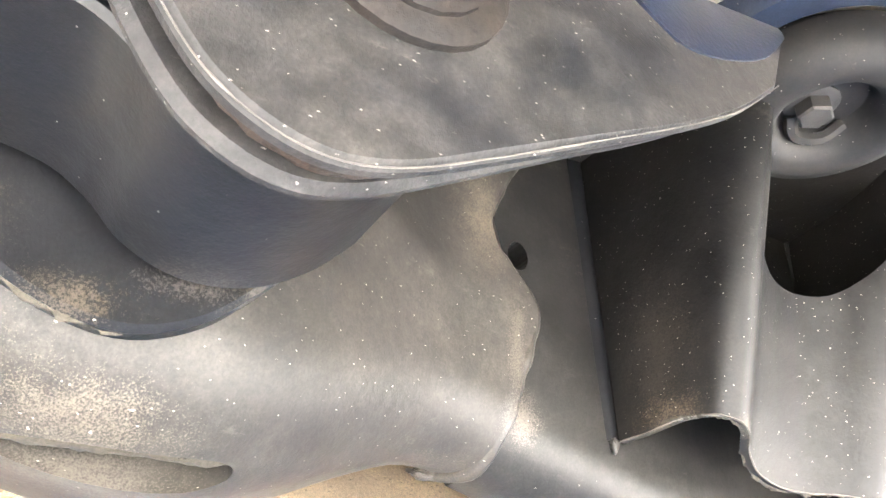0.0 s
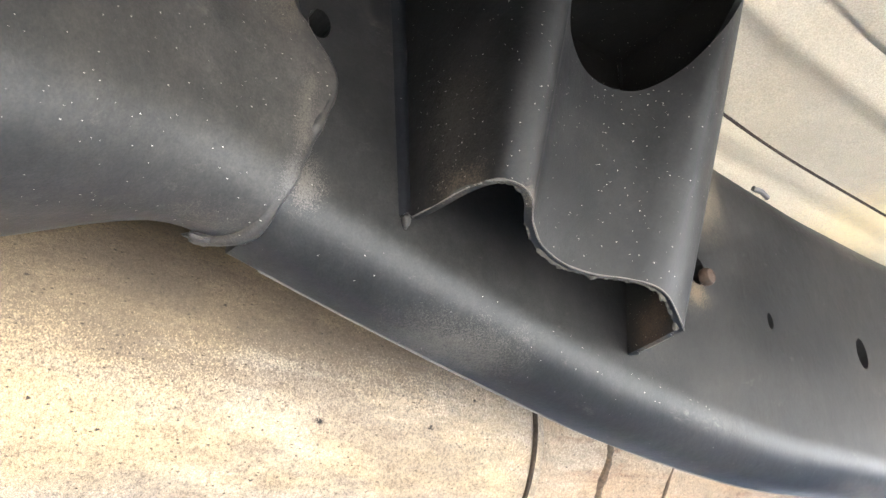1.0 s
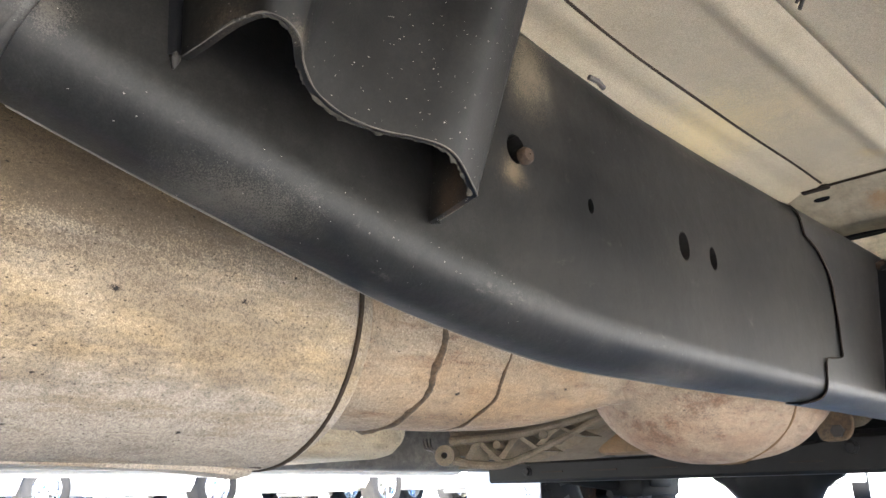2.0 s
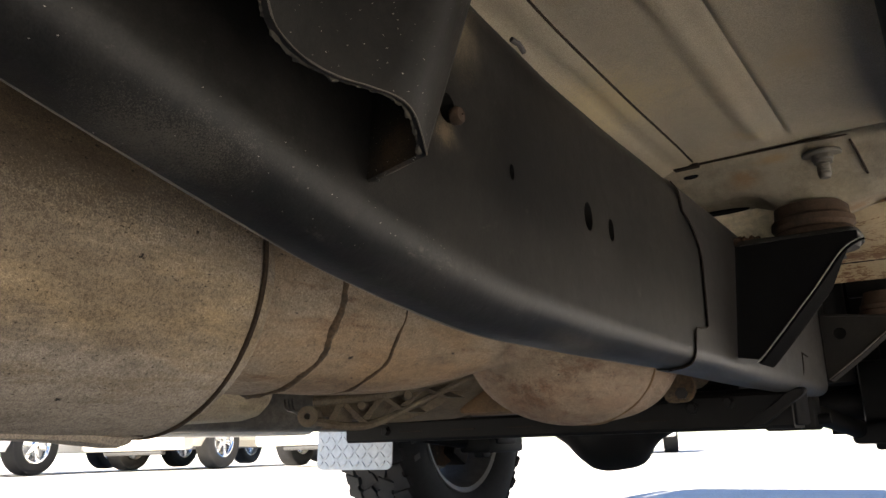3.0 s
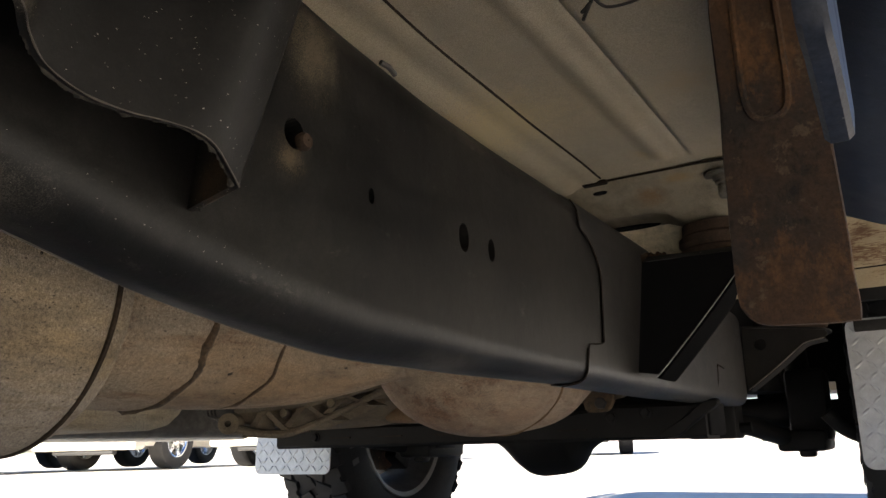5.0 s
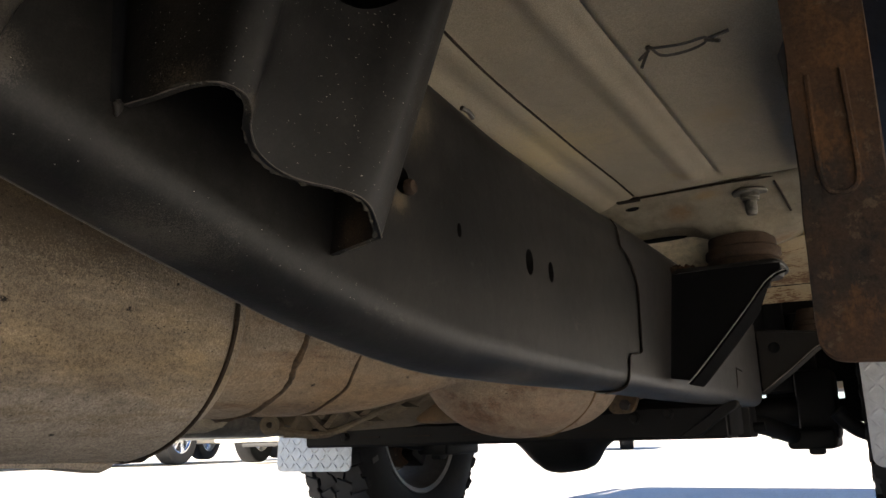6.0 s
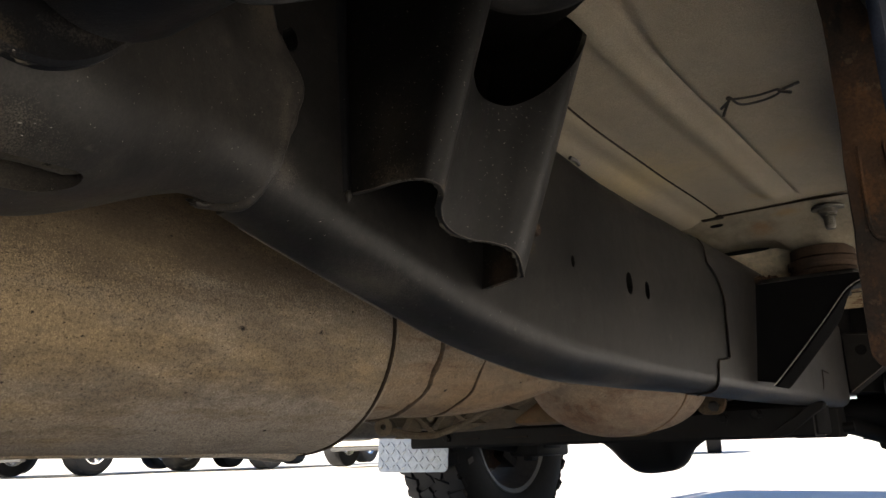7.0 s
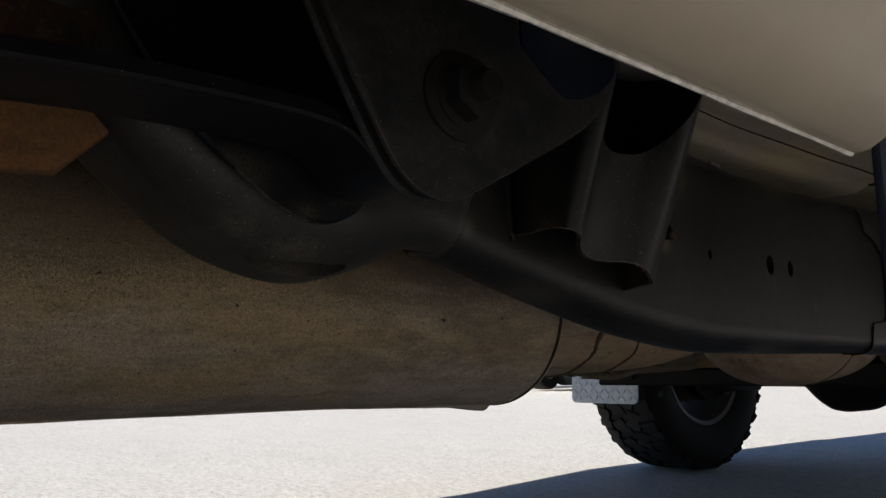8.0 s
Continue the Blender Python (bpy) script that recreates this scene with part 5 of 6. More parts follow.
    loop = smooth_line([(0.132, 0.420, 0.684), (0.140, 0.428, 0.677), (0.160, 0.430, 0.676), (0.176, 0.426, 0.677), (0.178, 0.418, 0.678), (0.160, 0.417, 0.677), (0.140, 0.414, 0.678), (0.130, 0.418, 0.682)], 5, True)
    tube(bm, loop + loop[:1], 0.0013, 6, caps=False)
    for a, b in (((0.132, 0.42, 0.684), (0.125, 0.415, 0.664)), ((0.178, 0.422, 0.678), (0.196, 0.428, 0.684)), ((0.178, 0.420, 0.677), (0.190, 0.417, 0.671)), ((0.132, 0.418, 0.68), (0.121, 0.424, 0.676))):
        tube(bm, [a, b], 0.0016, 6)
    part("wire", bm, M_WIRE, clip)
    bm = bmesh.new()
    tube(bm, [(-0.003, 0.325, 0.626), (-0.001, 0.333, 0.625), (-0.003, 0.344, 0.624)], 0.0022, 8)
    part("brake_line_clip", bm, M_WIRE, clip)


def build_step_bracket():
    b = new("step_bracket")
    b.parent = truck
    b["label"] = "rust-scaled step bracket hanging below the sill, bruised dark blue beside"
    bm = bmesh.new()
    slab(bm, smooth_line([(0.2545, 0.70), (0.2540, 0.60), (0.2530, 0.52), (0.2510, 0.44), (0.2498, 0.404), (0.2512, 0.3945), (0.2570, 0.3898), (0.270, 0.3885), (0.2880, 0.3880), (0.2905, 0.3925), (0.2905, 0.43), (0.2905, 0.55), (0.2905, 0.70)], 4, True),
         lambda u, v, d: Vector((u + dent((u, 0, v), 0.0016, 70), 0.198 + d + dent((u, 1, v), 0.002, 30), v)), 0.006, 0.0012)
    face = part("hanging_plate", bm, M_RUST, b, "flaking orange-brown rusted plate")
    bm = bmesh.new()
    rim = smooth_line([(0.262, 0.53), (0.2615, 0.49), (0.2635, 0.472), (0.270, 0.468), (0.277, 0.472), (0.278, 0.49), (0.2775, 0.53)], 4)
    tube(bm, [(u, 0.197, v) for u, v in rim], 0.0014, 6)
    part("pressed_slot", bm, M_RUST, face)
    bm = bmesh.new()
    slab(bm, smooth_line([(0.050, 0.408), (0.024, 0.409), (0.0135, 0.422), (0.011, 0.50), (0.012, 0.60), (0.016, 0.70), (0.050, 0.70), (0.052, 0.60), (0.052, 0.50)], 3, True), lambda u, v, d: Vector((0.2955 + d + dent((u, 2, v), 0.0012, 25), u, v)), 0.005, 0.001)
    part("rear_leg", bm, M_ROCKER, b, "dark blue painted rear leg of the bracket")


def build_body():
    """The painted body: the lower side panel that shows, and plain shells that close the truck above."""
    body = new("truck_body")
    body.parent = truck
    body["label"] = "pale tan painted truck body"
    bm = bmesh.new()
    prof = [(0.300, 0.512), (0.305, 0.503), (0.313, 0.4985), (0.322, 0.4995), (0.332, 0.505), (0.36, 0.524), (0.39, 0.556), (0.41, 0.60), (0.423, 0.66), (0.43, 0.75), (0.43, 0.95), (0.415, 1.15)]
    rings = []
    for n in range(40):
        y = -0.058 - 2.6 * (n / 39) ** 1.6
        rise = 0.028 * min(0.5, -y - 0.05) + 0.001
        rings.append([(x + dent((x, y, z), 0.002, 11), y, z + rise + dent((z, y, x), 0.0012, 11)) for x, z in prof] + [(x - 0.004, y, z + rise + 0.003) for x, z in reversed(prof)])
    loft(bm, rings)
    part("side_panel", bm, M_BODY, body, "pale tan lower side panel with scuffed bright edge", split=50)
    # pale tube: scuffed metal, with the rim's highlight put into its colour
    bm = bmesh.new()
    rim = []
    for n in range(40):
        y = -0.06 - 1.2 * (n / 39) ** 1.3
        rim.append((0.3135, y, 0.4978 + 0.028 * min(0.5, -y - 0.05) + 0.001))
    tube(bm, rim, [0.0016 + 0.0010 * noise.noise(Vector((n * 0.8, 5, 0))) for n in range(40)], 6)
    part("worn_edge", bm, M_SCUFF, body, "scuffed bare rim of the side panel, highlight put into its pale colour")
    bm = bmesh.new()
    prof2 = [(0.222, 0.70), (0.228, 0.64), (0.25, 0.595), (0.30, 0.572), (0.36, 0.56), (0.40, 0.575), (0.425, 0.64), (0.43, 0.95)]
    rings = []
    for y in (-0.05, 0.2, 0.32, 0.38, 0.44, 0.5, 0.6, 0.858):
        back = 0.05 * min(1, max(0, (0.5 - y) / 0.18))
        rings.append([(x + back * max(0, (0.36 - x) / 0.14), y, z) for x, z in prof2] + [(0.2, y, 0.95), (0.2, y, 0.70)])
    loft(bm, rings)
    loft(bm, [[(x, y, z) for x, z in ((0.385, 0.66), (0.40, 0.64), (0.42, 0.65), (0.43, 0.70), (0.43, 0.95), (0.385, 0.95))] for y in (0.858, 1.3, 1.80)])
    part("rocker_panel", bm, M_ROCKER, body, "dark blue rocker panel under the doors", split=50)
    # unseen shells above, which shade the underside
    for name, y0, y1, z0, z1, inset in (("bed_shell", -2.6, -0.10, 0.86, 1.40, 0.03), ("cab_shell", -0.06, 1.78, 0.74, 1.95, 0.16), ("hood_shell", 1.78, 3.35, 1.0, 1.32, 0.06)):
        bm = bmesh.new()
        rings = []
        for z, q in ((z0, 0.0), (z0 + 0.45 * (z1 - z0), 0.0), (z1 - 0.03, inset * 0.9), (z1, inset + 0.02)):
            # cab's far side pushed out so its shadow covers the far flap
            far = -1.79 if name == "cab_shell" and z > z0 else -1.57
            rings.append([(0.43 - q, y0 + q, z), (0.43 - q, y1 - 2 * q, z), (far + q, y1 - 2 * q, z), (far + q, y0 + q, z)])
        loft(bm, rings)
        part(name, bm, M_BODY, body)
    # far fender set wide to fit the shadow's edge on the ground
    for s0, s1 in ((-1.67, -1.60), (0.39, 0.45)):
        bm = bmesh.new()
        out = [(1.80, 0.55), (1.83, 0.72), (1.98, 0.90), (2.31, 0.97), (2.63, 0.90), (2.80, 0.70), (2.86, 0.55), (3.20, 0.55), (3.30, 0.8), (3.30, 1.15), (1.78, 1.05), (1.78, 0.55)]
        loft(bm, [[(x, y, z) for y, z in out] for x in (s0, s1)])
        part("front_fender", bm, M_BODY, body)
    # plain unseen parts; the rear bumper keeps sun from under the tail
    for name, dims in (("far_sill", (-1.57, -1.50, -0.05, 1.78, 0.56, 0.95, 0.02)), ("front_bumper", (-1.55, 0.40, 3.30, 3.45, 0.50, 0.85, 0.04)), ("rear_bumper", (-1.50, 0.36, -2.78, -2.60, 0.42, 0.72, 0.03)), ("far_bed_side", (-1.53, -1.48, -2.6, -0.10, 0.60, 1.0, 0.02))):
        bm = bmesh.new()
        box(bm, *dims)
        part(name, bm, M_BODY, body)
    bm = bmesh.new()
    box(bm, -1.52, -0.12, -2.5, -0.2, 0.84, 0.855, 0.002)
    box(bm, 0.0, 0.42, -2.5, -0.5, 0.84, 0.855, 0.002)
    part("bed_floor", bm, M_FAR, body)


def build_underside():
    """Crossmember, gearbox, far rail, tank and front axle."""
    bm = bmesh.new()
    rings = []
    for x in [-0.98 + 1.0 * n / 24 for n in range(25)]:
        z0, z1 = 0.346, 0.392 + (0.018 if x > -0.3 else 0) * min(1, (x + 0.3) / 0.15)
        rings.append([(x - 0.04, yy, zz) for yy, zz in ((1.33, z0 + 0.006), (1.336, z0), (1.43, z0), (1.436, z0 + 0.006), (1.436, z1 - 0.006), (1.43, z1), (1.336, z1), (1.33, z1 - 0.006))])
    loft(bm, rings)
    x_member = part("crossmember", bm, M_FAR, truck, "black steel crossmember under the gearbox", split=40)
    for x, z in ((-0.19, 0.388), (-0.125, 0.395), (-0.90, 0.37)):
        bm = bmesh.new()
        hex_bolt(bm, Matrix.Translation((x, 1.33, z)) @ pose(0, 0, 0, 90, 0, 0), 0.009, 0.009, 0.012)
        part("bolt", bm, M_FAR, x_member)
    for n in range(5):
        bm = bmesh.new()
        box(bm, -0.86 + 0.14 * n, -0.80 + 0.14 * n, 1.327, 1.331, 0.366, 0.369, 0.0)
        part("raised_bar", bm, M_SEAM, x_member)
    bm = bmesh.new()
    box(bm, -0.36, -0.014, 1.345, 1.47, 0.351, 0.418, 0.006)
    part("end_bracket", bm, M_BLACK, x_member, "deep black end bracket bolted to the rail")
    # strut from the crossmember up to the rail
    bm = bmesh.new()
    slab(bm, smooth_line([(-0.100, 0.351), (-0.068, 0.351), (-0.045, 0.366), (-0.018, 0.386), (0.008, 0.404), (0.002, 0.414), (-0.028, 0.403), (-0.062, 0.378)], 4, True), lambda u, v, d: Vector((u, 1.312 + d, v)), 0.018, 0.004)
    part("brace", bm, M_FAR, truck, "dusty bent brace under the rail")
    bm = bmesh.new()
    box(bm, -0.15, -0.045, 1.73, 1.82, 0.343, 0.43, 0.006)
    tube(bm, [(-0.045, 1.77, 0.365), (-0.02, 1.77, 0.367)], 0.012, 10)
    part("arm_bracket", bm, M_FAR, truck, "dark suspension arm bracket below the rail")
    # added dark bulk, filling the tunnel between the rails so that no bright gap shows
    bm = bmesh.new()
    rings = []
    for y, q in ((1.46, 0.55), (1.50, 0.9), (1.62, 1.0), (1.85, 1.0), (2.05, 0.9), (2.12, 0.5)):
        rings.append([(x, y, z) for x, z in rounded(-0.46 - 0.40 * q, -0.46 + 0.36 * q, 0.52 - 0.125 * q, 0.52 + 0.14 * q, 0.05 * q, 5)])
    loft(bm, rings)
    part("transfer_case", bm, M_FAR, truck, "black rounded filler added to darken the tunnel above the crossmember")
    # gearbox casting with ribs
    box_g = new("gearbox")
    box_g.parent = truck
    box_g["label"] = "dirty cast aluminium gearbox housing with diagonal ribs"
    bm = bmesh.new()
    rings = []
    for t in [n / 12 for n in range(13)]:
        x, y = -0.79 + 0.34 * t, 0.985 + 0.24 * t
        y -= 0.022
        low = lerp_table([(-0.79, 0.388), (-0.74, 0.380), (-0.70, 0.378), (-0.663, 0.391), (-0.626, 0.411), (-0.586, 0.432), (-0.53, 0.461), (-0.44, 0.49)], x)
        high = low + 0.05
        rings.append([(x, y + 0.02, low + 0.008), (x + 0.02, y + 0.05, low + 0.002), (x + 0.05, y + 0.22, low + 0.01), (x + 0.05, y + 0.22, high + 0.10), (x, y + 0.03, high + 0.04), (x, y, high)])
    loft(bm, rings)
    part("case", bm, M_CAST, box_g, split=30)
    # webs between the rims: thick tapered plates that lean to and fro
    for n in range(7):
        t = (n + 0.6) / 7.4
        x, y, z = -0.765 + 0.225 * t, 0.968 + 0.150 * t, 0.392 + 0.062 * t ** 1.5
        high = 0.026 - 0.020 * t
        k = 0.020 if n % 2 else -0.013
        bm = bmesh.new()
        rings = []
        for f in (-1, -0.4, 0.4, 1):
            wide = 0.0048 + 0.0035 * abs(f) ** 2
            px, py, pz = x - k * f, y - 0.62 * k * f, z + high * f
            rings.append([(px - wide, py - 0.010, pz), (px + wide, py - 0.004, pz), (px + wide * 1.5, py + 0.045, pz), (px - wide * 1.5, py + 0.040, pz)])
        loft(bm, rings)
        part("rib", bm, M_CAST, box_g, split=50)
    for line, r in (([(-0.777, 0.953, 0.386), (-0.759, 0.966, 0.381), (-0.736, 0.982, 0.3755), (-0.699, 1.008, 0.3745), (-0.663, 1.033, 0.388), (-0.626, 1.058, 0.408), (-0.586, 1.086, 0.430), (-0.53, 1.12, 0.460)], 0.0085), ([(-0.78, 0.955, 0.420), (-0.66, 1.033, 0.431), (-0.55, 1.11, 0.462)], 0.009)):
        bm = bmesh.new()
        path = smooth_line(line, 5)
        tube(bm, path, [r * (1 - 0.35 * i / len(path)) for i in range(len(path))], 8)
        part("case_rim", bm, M_CAST, box_g, "thick cast rim of the housing")
    for t in (0.3, 0.62):
        bm = bmesh.new()
        lathe(bm, [(0.0005, 0.020), (0.007, 0.019), (0.0085, 0.010), (0.011, -0.02), (0.013, -0.05)], Matrix.Translation((-0.775 + 0.225 * t, 0.965 + 0.15 * t, 0.396 + 0.05 * t)) @ pose(0, 0, 0, 90, 0, 32), 12)
        part("bolt_boss", bm, M_CAST, box_g)
    bm = bmesh.new()
    lathe(bm, [(0.006, -0.03), (0.006, 0.012), (0.014, 0.012), (0.019, 0.010), (0.02, 0.0), (0.02, -0.03)], Matrix.Translation((-0.785, 0.948, 0.394)) @ pose(0, 0, 0, 90, 0, 30), 24)
    part("boss", bm, M_CAST, box_g, "round bolt boss")
    bm = bmesh.new()
    for k in range(3):
        tube(bm, smooth_line([(-0.86 - 0.01 * k, 0.98, 0.43), (-0.845 - 0.008 * k, 0.97, 0.41), (-0.81, 0.955, 0.392 + 0.006 * k)], 5), 0.002, 5)
    part("wire_loom", bm, M_WIRE, box_g)
    bm = bmesh.new()
    box(bm, -0.62, -0.44, 1.20, 1.30, 0.392, 0.48, 0.012)
    part("gearbox_mount", bm, M_TANRUST, box_g, "rusty tan gearbox mount")
    # tan shield behind the muffler
    bm = bmesh.new()
    rings = []
    for y, q in [(0.30 + 0.36 * n / 8, 0.0) for n in range(9)] + [(0.69, 0.006), (0.71, 0.016), (0.722, 0.03), (0.728, 0.05)]:
        rings.append([(x, y, z) for x, z in rounded(-0.95 + q, -0.62 - q, 0.378 + q, 0.60 - q, 0.03, 4)])
    loft(bm, rings)
    part("heat_shield", bm, M_TANK, truck, "tan pressed heat shield box")
    # far frame rail
    bm = bmesh.new()
    rings = []
    for y in [-0.6 + 3.2 * n / 20 for n in range(21)]:
        rings.append([(x, y, z) for x, z in rounded(-1.15, -1.08, 0.376 if y > 0 else 0.376 + 0.25 * min(1, -y / 0.4), 0.62 if y > 0 else 0.62 + 0.2 * min(1, -y / 0.4), 0.03, 5)])
    loft(bm, rings)
    part("far_frame_rail", bm, M_FARRAIL, truck, "far frame rail, the light on it put into its pale colour")
    bm = bmesh.new()
    tube(bm, smooth_line([(-1.47, -0.06, 0.44), (-1.50, -0.02, 0.404), (-1.51, 0.10, 0.394), (-1.51, 0.9, 0.394), (-1.51, 1.62, 0.394), (-1.50, 1.72, 0.404), (-1.47, 1.76, 0.44)], 5), 0.019, 14)
    part("far_step_bar", bm, M_STEP, truck, "pale grey tubular step bar below the far sill")
    for y in (0.2, 1.5):
        bm = bmesh.new()
        tube(bm, smooth_line([(-1.51, y, 0.396), (-1.49, y, 0.45), (-1.53, y, 0.57)], 5), 0.011, 10)
        part("step_bar_leg", bm, M_STEP, truck)
    # front axle with its differential
    axle = new("front_axle")
    axle.parent = truck
    axle["label"] = "black front axle with a deep round differential housing"
    bm = bmesh.new()
    tube(bm, [(-1.22, 2.31, 0.41), (0.08, 2.31, 0.41)], 0.042, 18)
    part("axle_tube", bm, M_FAR, axle)
    bm = bmesh.new()
    c = Vector((-0.733, 2.31, 0.392))
    prof = smooth_line([(-0.20, -0.045), (-0.155, -0.075), (-0.10, -0.125), (-0.05, -0.152), (0.02, -0.150), (0.085, -0.135), (0.125, -0.085), (0.155, -0.06), (0.19, -0.042)], 5)
    rings = []
    for x, z in prof:
        r = -z
        rings.append([c + Vector((x, r * 0.95 * math.cos(2 * math.pi * i / 28), r * math.sin(2 * math.pi * i / 28))) for i in range(28)])
    loft(bm, rings)
    part("differential", bm, M_FAR, axle)
    bm = bmesh.new()
    tube(bm, [(-0.78, 2.2, 0.42), (-0.72, 1.9, 0.44), (-0.66, 1.5, 0.46)], 0.035, 14)
    part("drive_shaft", bm, M_FAR, axle)
    for x in (0.04, -1.16):
        bm = bmesh.new()
        box(bm, x - 0.07, x + 0.05, 2.16, 2.40, 0.305, 0.36, 0.012)
        box(bm, x - 0.04, x + 0.06, 2.20, 2.34, 0.33, 0.52, 0.015)
        box(bm, x - 0.02, x + 0.02, 2.17, 2.22, 0.29, 0.33, 0.008)
        part("knuckle", bm, M_FAR, axle)
        bm = bmesh.new()
        tube(bm, [(x - 0.05, 2.2, 0.34), (x - 0.09, 1.95, 0.37), (x - 0.13, 1.80, 0.385)], 0.024, 12)
        part("radius_arm", bm, M_FAR, axle)
        bm = bmesh.new()
        tube(bm, [(x - 0.02, 2.42, 0.38), (x - 0.04, 2.44, 0.80)], 0.034, 14)
        tube(bm, [(x - 0.09, 2.18, 0.46), (x - 0.09, 2.2, 0.86)], 0.05, 14)
        part("shock_absorber", bm, M_FAR, axle)
    # tie rod and curved hose by the near wheel
    bm = bmesh.new()
    tube(bm, smooth_line([(0.11, 2.05, 0.40), (0.14, 2.06, 0.365), (0.18, 2.08, 0.345), (0.23, 2.12, 0.36)], 6), 0.02, 12)
    part("brake_hose", bm, M_RUBBER, axle)
    # inner wheel arches
    bm = bmesh.new()
    for x0, x1 in ((0.05, 0.42), (-1.56, -1.17)):
        box(bm, x0, x1, 2.86, 2.88, 0.62, 1.0, 0.004)
        box(bm, x0, x1, 1.75, 1.77, 0.62, 1.0, 0.004)
        box(bm, x0, x1, 1.75, 2.88, 0.98, 0.996, 0.004)
    box(bm, -1.1, 0.0, 2.5, 3.2, 0.55, 0.57, 0.004)
    box(bm, -1.05, -0.05, 1.8, 2.9, 0.62, 0.98, 0.02)
    # added boards: a dark backdrop, two gaps left for bright slots
    for x0, x1, z0, z1 in ((-0.12, 0.20, 0.375, 0.447), (-0.12, 0.42, 0.498, 0.95), (-0.12, 0.075, 0.445, 0.50), (0.104, 0.150, 0.445, 0.50), (0.178, 0.42, 0.445, 0.50), (-0.12, 0.06, 0.33, 0.38)):
        box(bm, x0, x1, 2.50, 2.512, z0, z1, 0.0)
    part("engine_bay_liner", bm, M_FAR, truck, "dark wheel arch undersides with boards added as a dark backdrop")


def wheel(parent, name, x, y, r, w, face, mats=None, lugs=True, k=56):
    """A wheel standing on the ground; face: +1 shows its outer side towards +x, -1 towards -x."""
    hub = new(name)
    hub.parent = parent
    hub.location = (x, y, r)
    turn = pose(0, 0, 0, 0, 90 * face, 0)  # lathe's z runs outward
    rim_r, hw = r * 0.575, w / 2
    bm = bmesh.new()
    prof = [(rim_r, -hw * 0.80), (rim_r * 1.03, -hw * 0.86), (rim_r * 1.16, -hw * 0.98), (r * 0.80, -hw * 1.02), (r * 0.90, -hw * 0.98), (r * 0.962, -hw * 0.88), (r * 0.975, -hw * 0.78)]
    prof = prof + [(r * 0.978, -hw * 0.4), (r * 0.98, 0.0), (r * 0.978, hw * 0.4)] + [(a, -b) for a, b in reversed(prof)]
    lathe(bm, prof, turn, k)
    tyre = part("tyre", bm, mats[2] if mats else M_TYRE, hub, "black all-terrain tyre" if lugs else "")
    if lugs:
        count = 28
        for row, (z0, z1, da, skew) in enumerate(((-0.94, -0.50, 0.0, 10), (-0.475, -0.015, 0.5, -24), (0.015, 0.475, 0.1, 24), (0.50, 0.94, 0.6, -10))):
            d = r * 2 * math.pi / count * (0.455 if row in (0, 3) else 0.43)
            bm = bmesh.new()
            half = (z1 - z0) / 2 * hw
            # a block with a notch in one side and a sipe step in the other
            plan = [(-d, -half), (-d * 0.2, -half), (-d * 0.1, -half * 0.72), (d * 0.25, -half * 0.72), (d * 0.35, -half), (d, -half), (d, half), (d * 0.15, half), (d * 0.05, half * 0.75), (-d * 0.3, half * 0.75), (-d * 0.4, half), (-d, half)]
            loft(bm, [[(h, u * q, v * q) for u, v in plan] for h, q in ((-0.014, 1.04), (r * 0.008, 0.99), (r * 0.010, 0.95))])
            first = part("tread_block", bm, M_TYRE, hub, split=30)
            for i in range(count):
                block = first if i == 0 else new("tread_block", first.data)
                block.parent = hub
                block.matrix_basis = turn @ Matrix.Rotation((i + da) * 2 * math.pi / count, 4, "Z") @ Matrix.Translation((r * 0.985, 0, (z0 + z1) / 2 * hw)) @ Matrix.Rotation(radians(skew), 4, "X") @ Matrix.Rotation(radians((9, 0, 0, -9)[row]), 4, "Y")
        # unreadable raised lettering round the inner sidewall
        bm = bmesh.new()
        for s in range(2):
            for i in range(9):
                a = radians(250 + 8.5 * i + s * 150)
                m = turn @ Matrix.Rotation(a, 4, "Z") @ Matrix.Translation((r * 0.82, 0, -hw * 1.02))
                box(bm, -0.016, 0.016, -0.008 if i % 3 else -0.012, 0.006, -0.0012, 0.0012, 0.0, m)
        part("raised_bars", bm, M_LETTER, tyre)["kind"] = "stuff"
    bm = bmesh.new()
    lathe(bm, [(rim_r * 1.045, -hw * 0.86), (rim_r * 1.03, -hw * 0.9), (rim_r * 0.97, -hw * 0.86), (rim_r * 0.93, -hw * 0.7), (rim_r * 0.86, -hw * 0.3), (rim_r * 0.84, hw * 0.4), (rim_r * 0.93, hw * 0.7), (rim_r * 0.97, hw * 0.86), (rim_r * 1.03, hw * 0.9), (rim_r * 1.045, hw * 0.86)], turn, k)
    part("rim", bm, (mats or (M_RIM, M_RIMDARK))[0], hub, "" if not lugs else "machined rim edge with a dark dusty barrel")
    dark = (mats or (M_RIM, M_RIMDARK))[1]
    bm = bmesh.new()
    box(bm, 0.02, rim_r * 0.93, -rim_r * 0.14, rim_r * 0.14, hw * 0.35, hw * 0.72, 0.006)
    first = part("spoke", bm, dark, hub)
    for i in range(6):
        spoke = first if i == 0 else new("spoke", first.data)
        spoke.parent = hub
        spoke.matrix_basis = turn @ Matrix.Rotation(2 * math.pi * i / 6 + 0.3, 4, "Z")
    bm = bmesh.new()
    lathe(bm, [(0.0005, hw * 0.2), (rim_r * 0.34, hw * 0.2), (rim_r * 0.34, hw * 0.68), (rim_r * 0.25, hw * 0.82), (0.0005, hw * 0.84)], turn, 24)
    part("hub_cap", bm, dark, hub)
    if lugs:
        bm = bmesh.new()
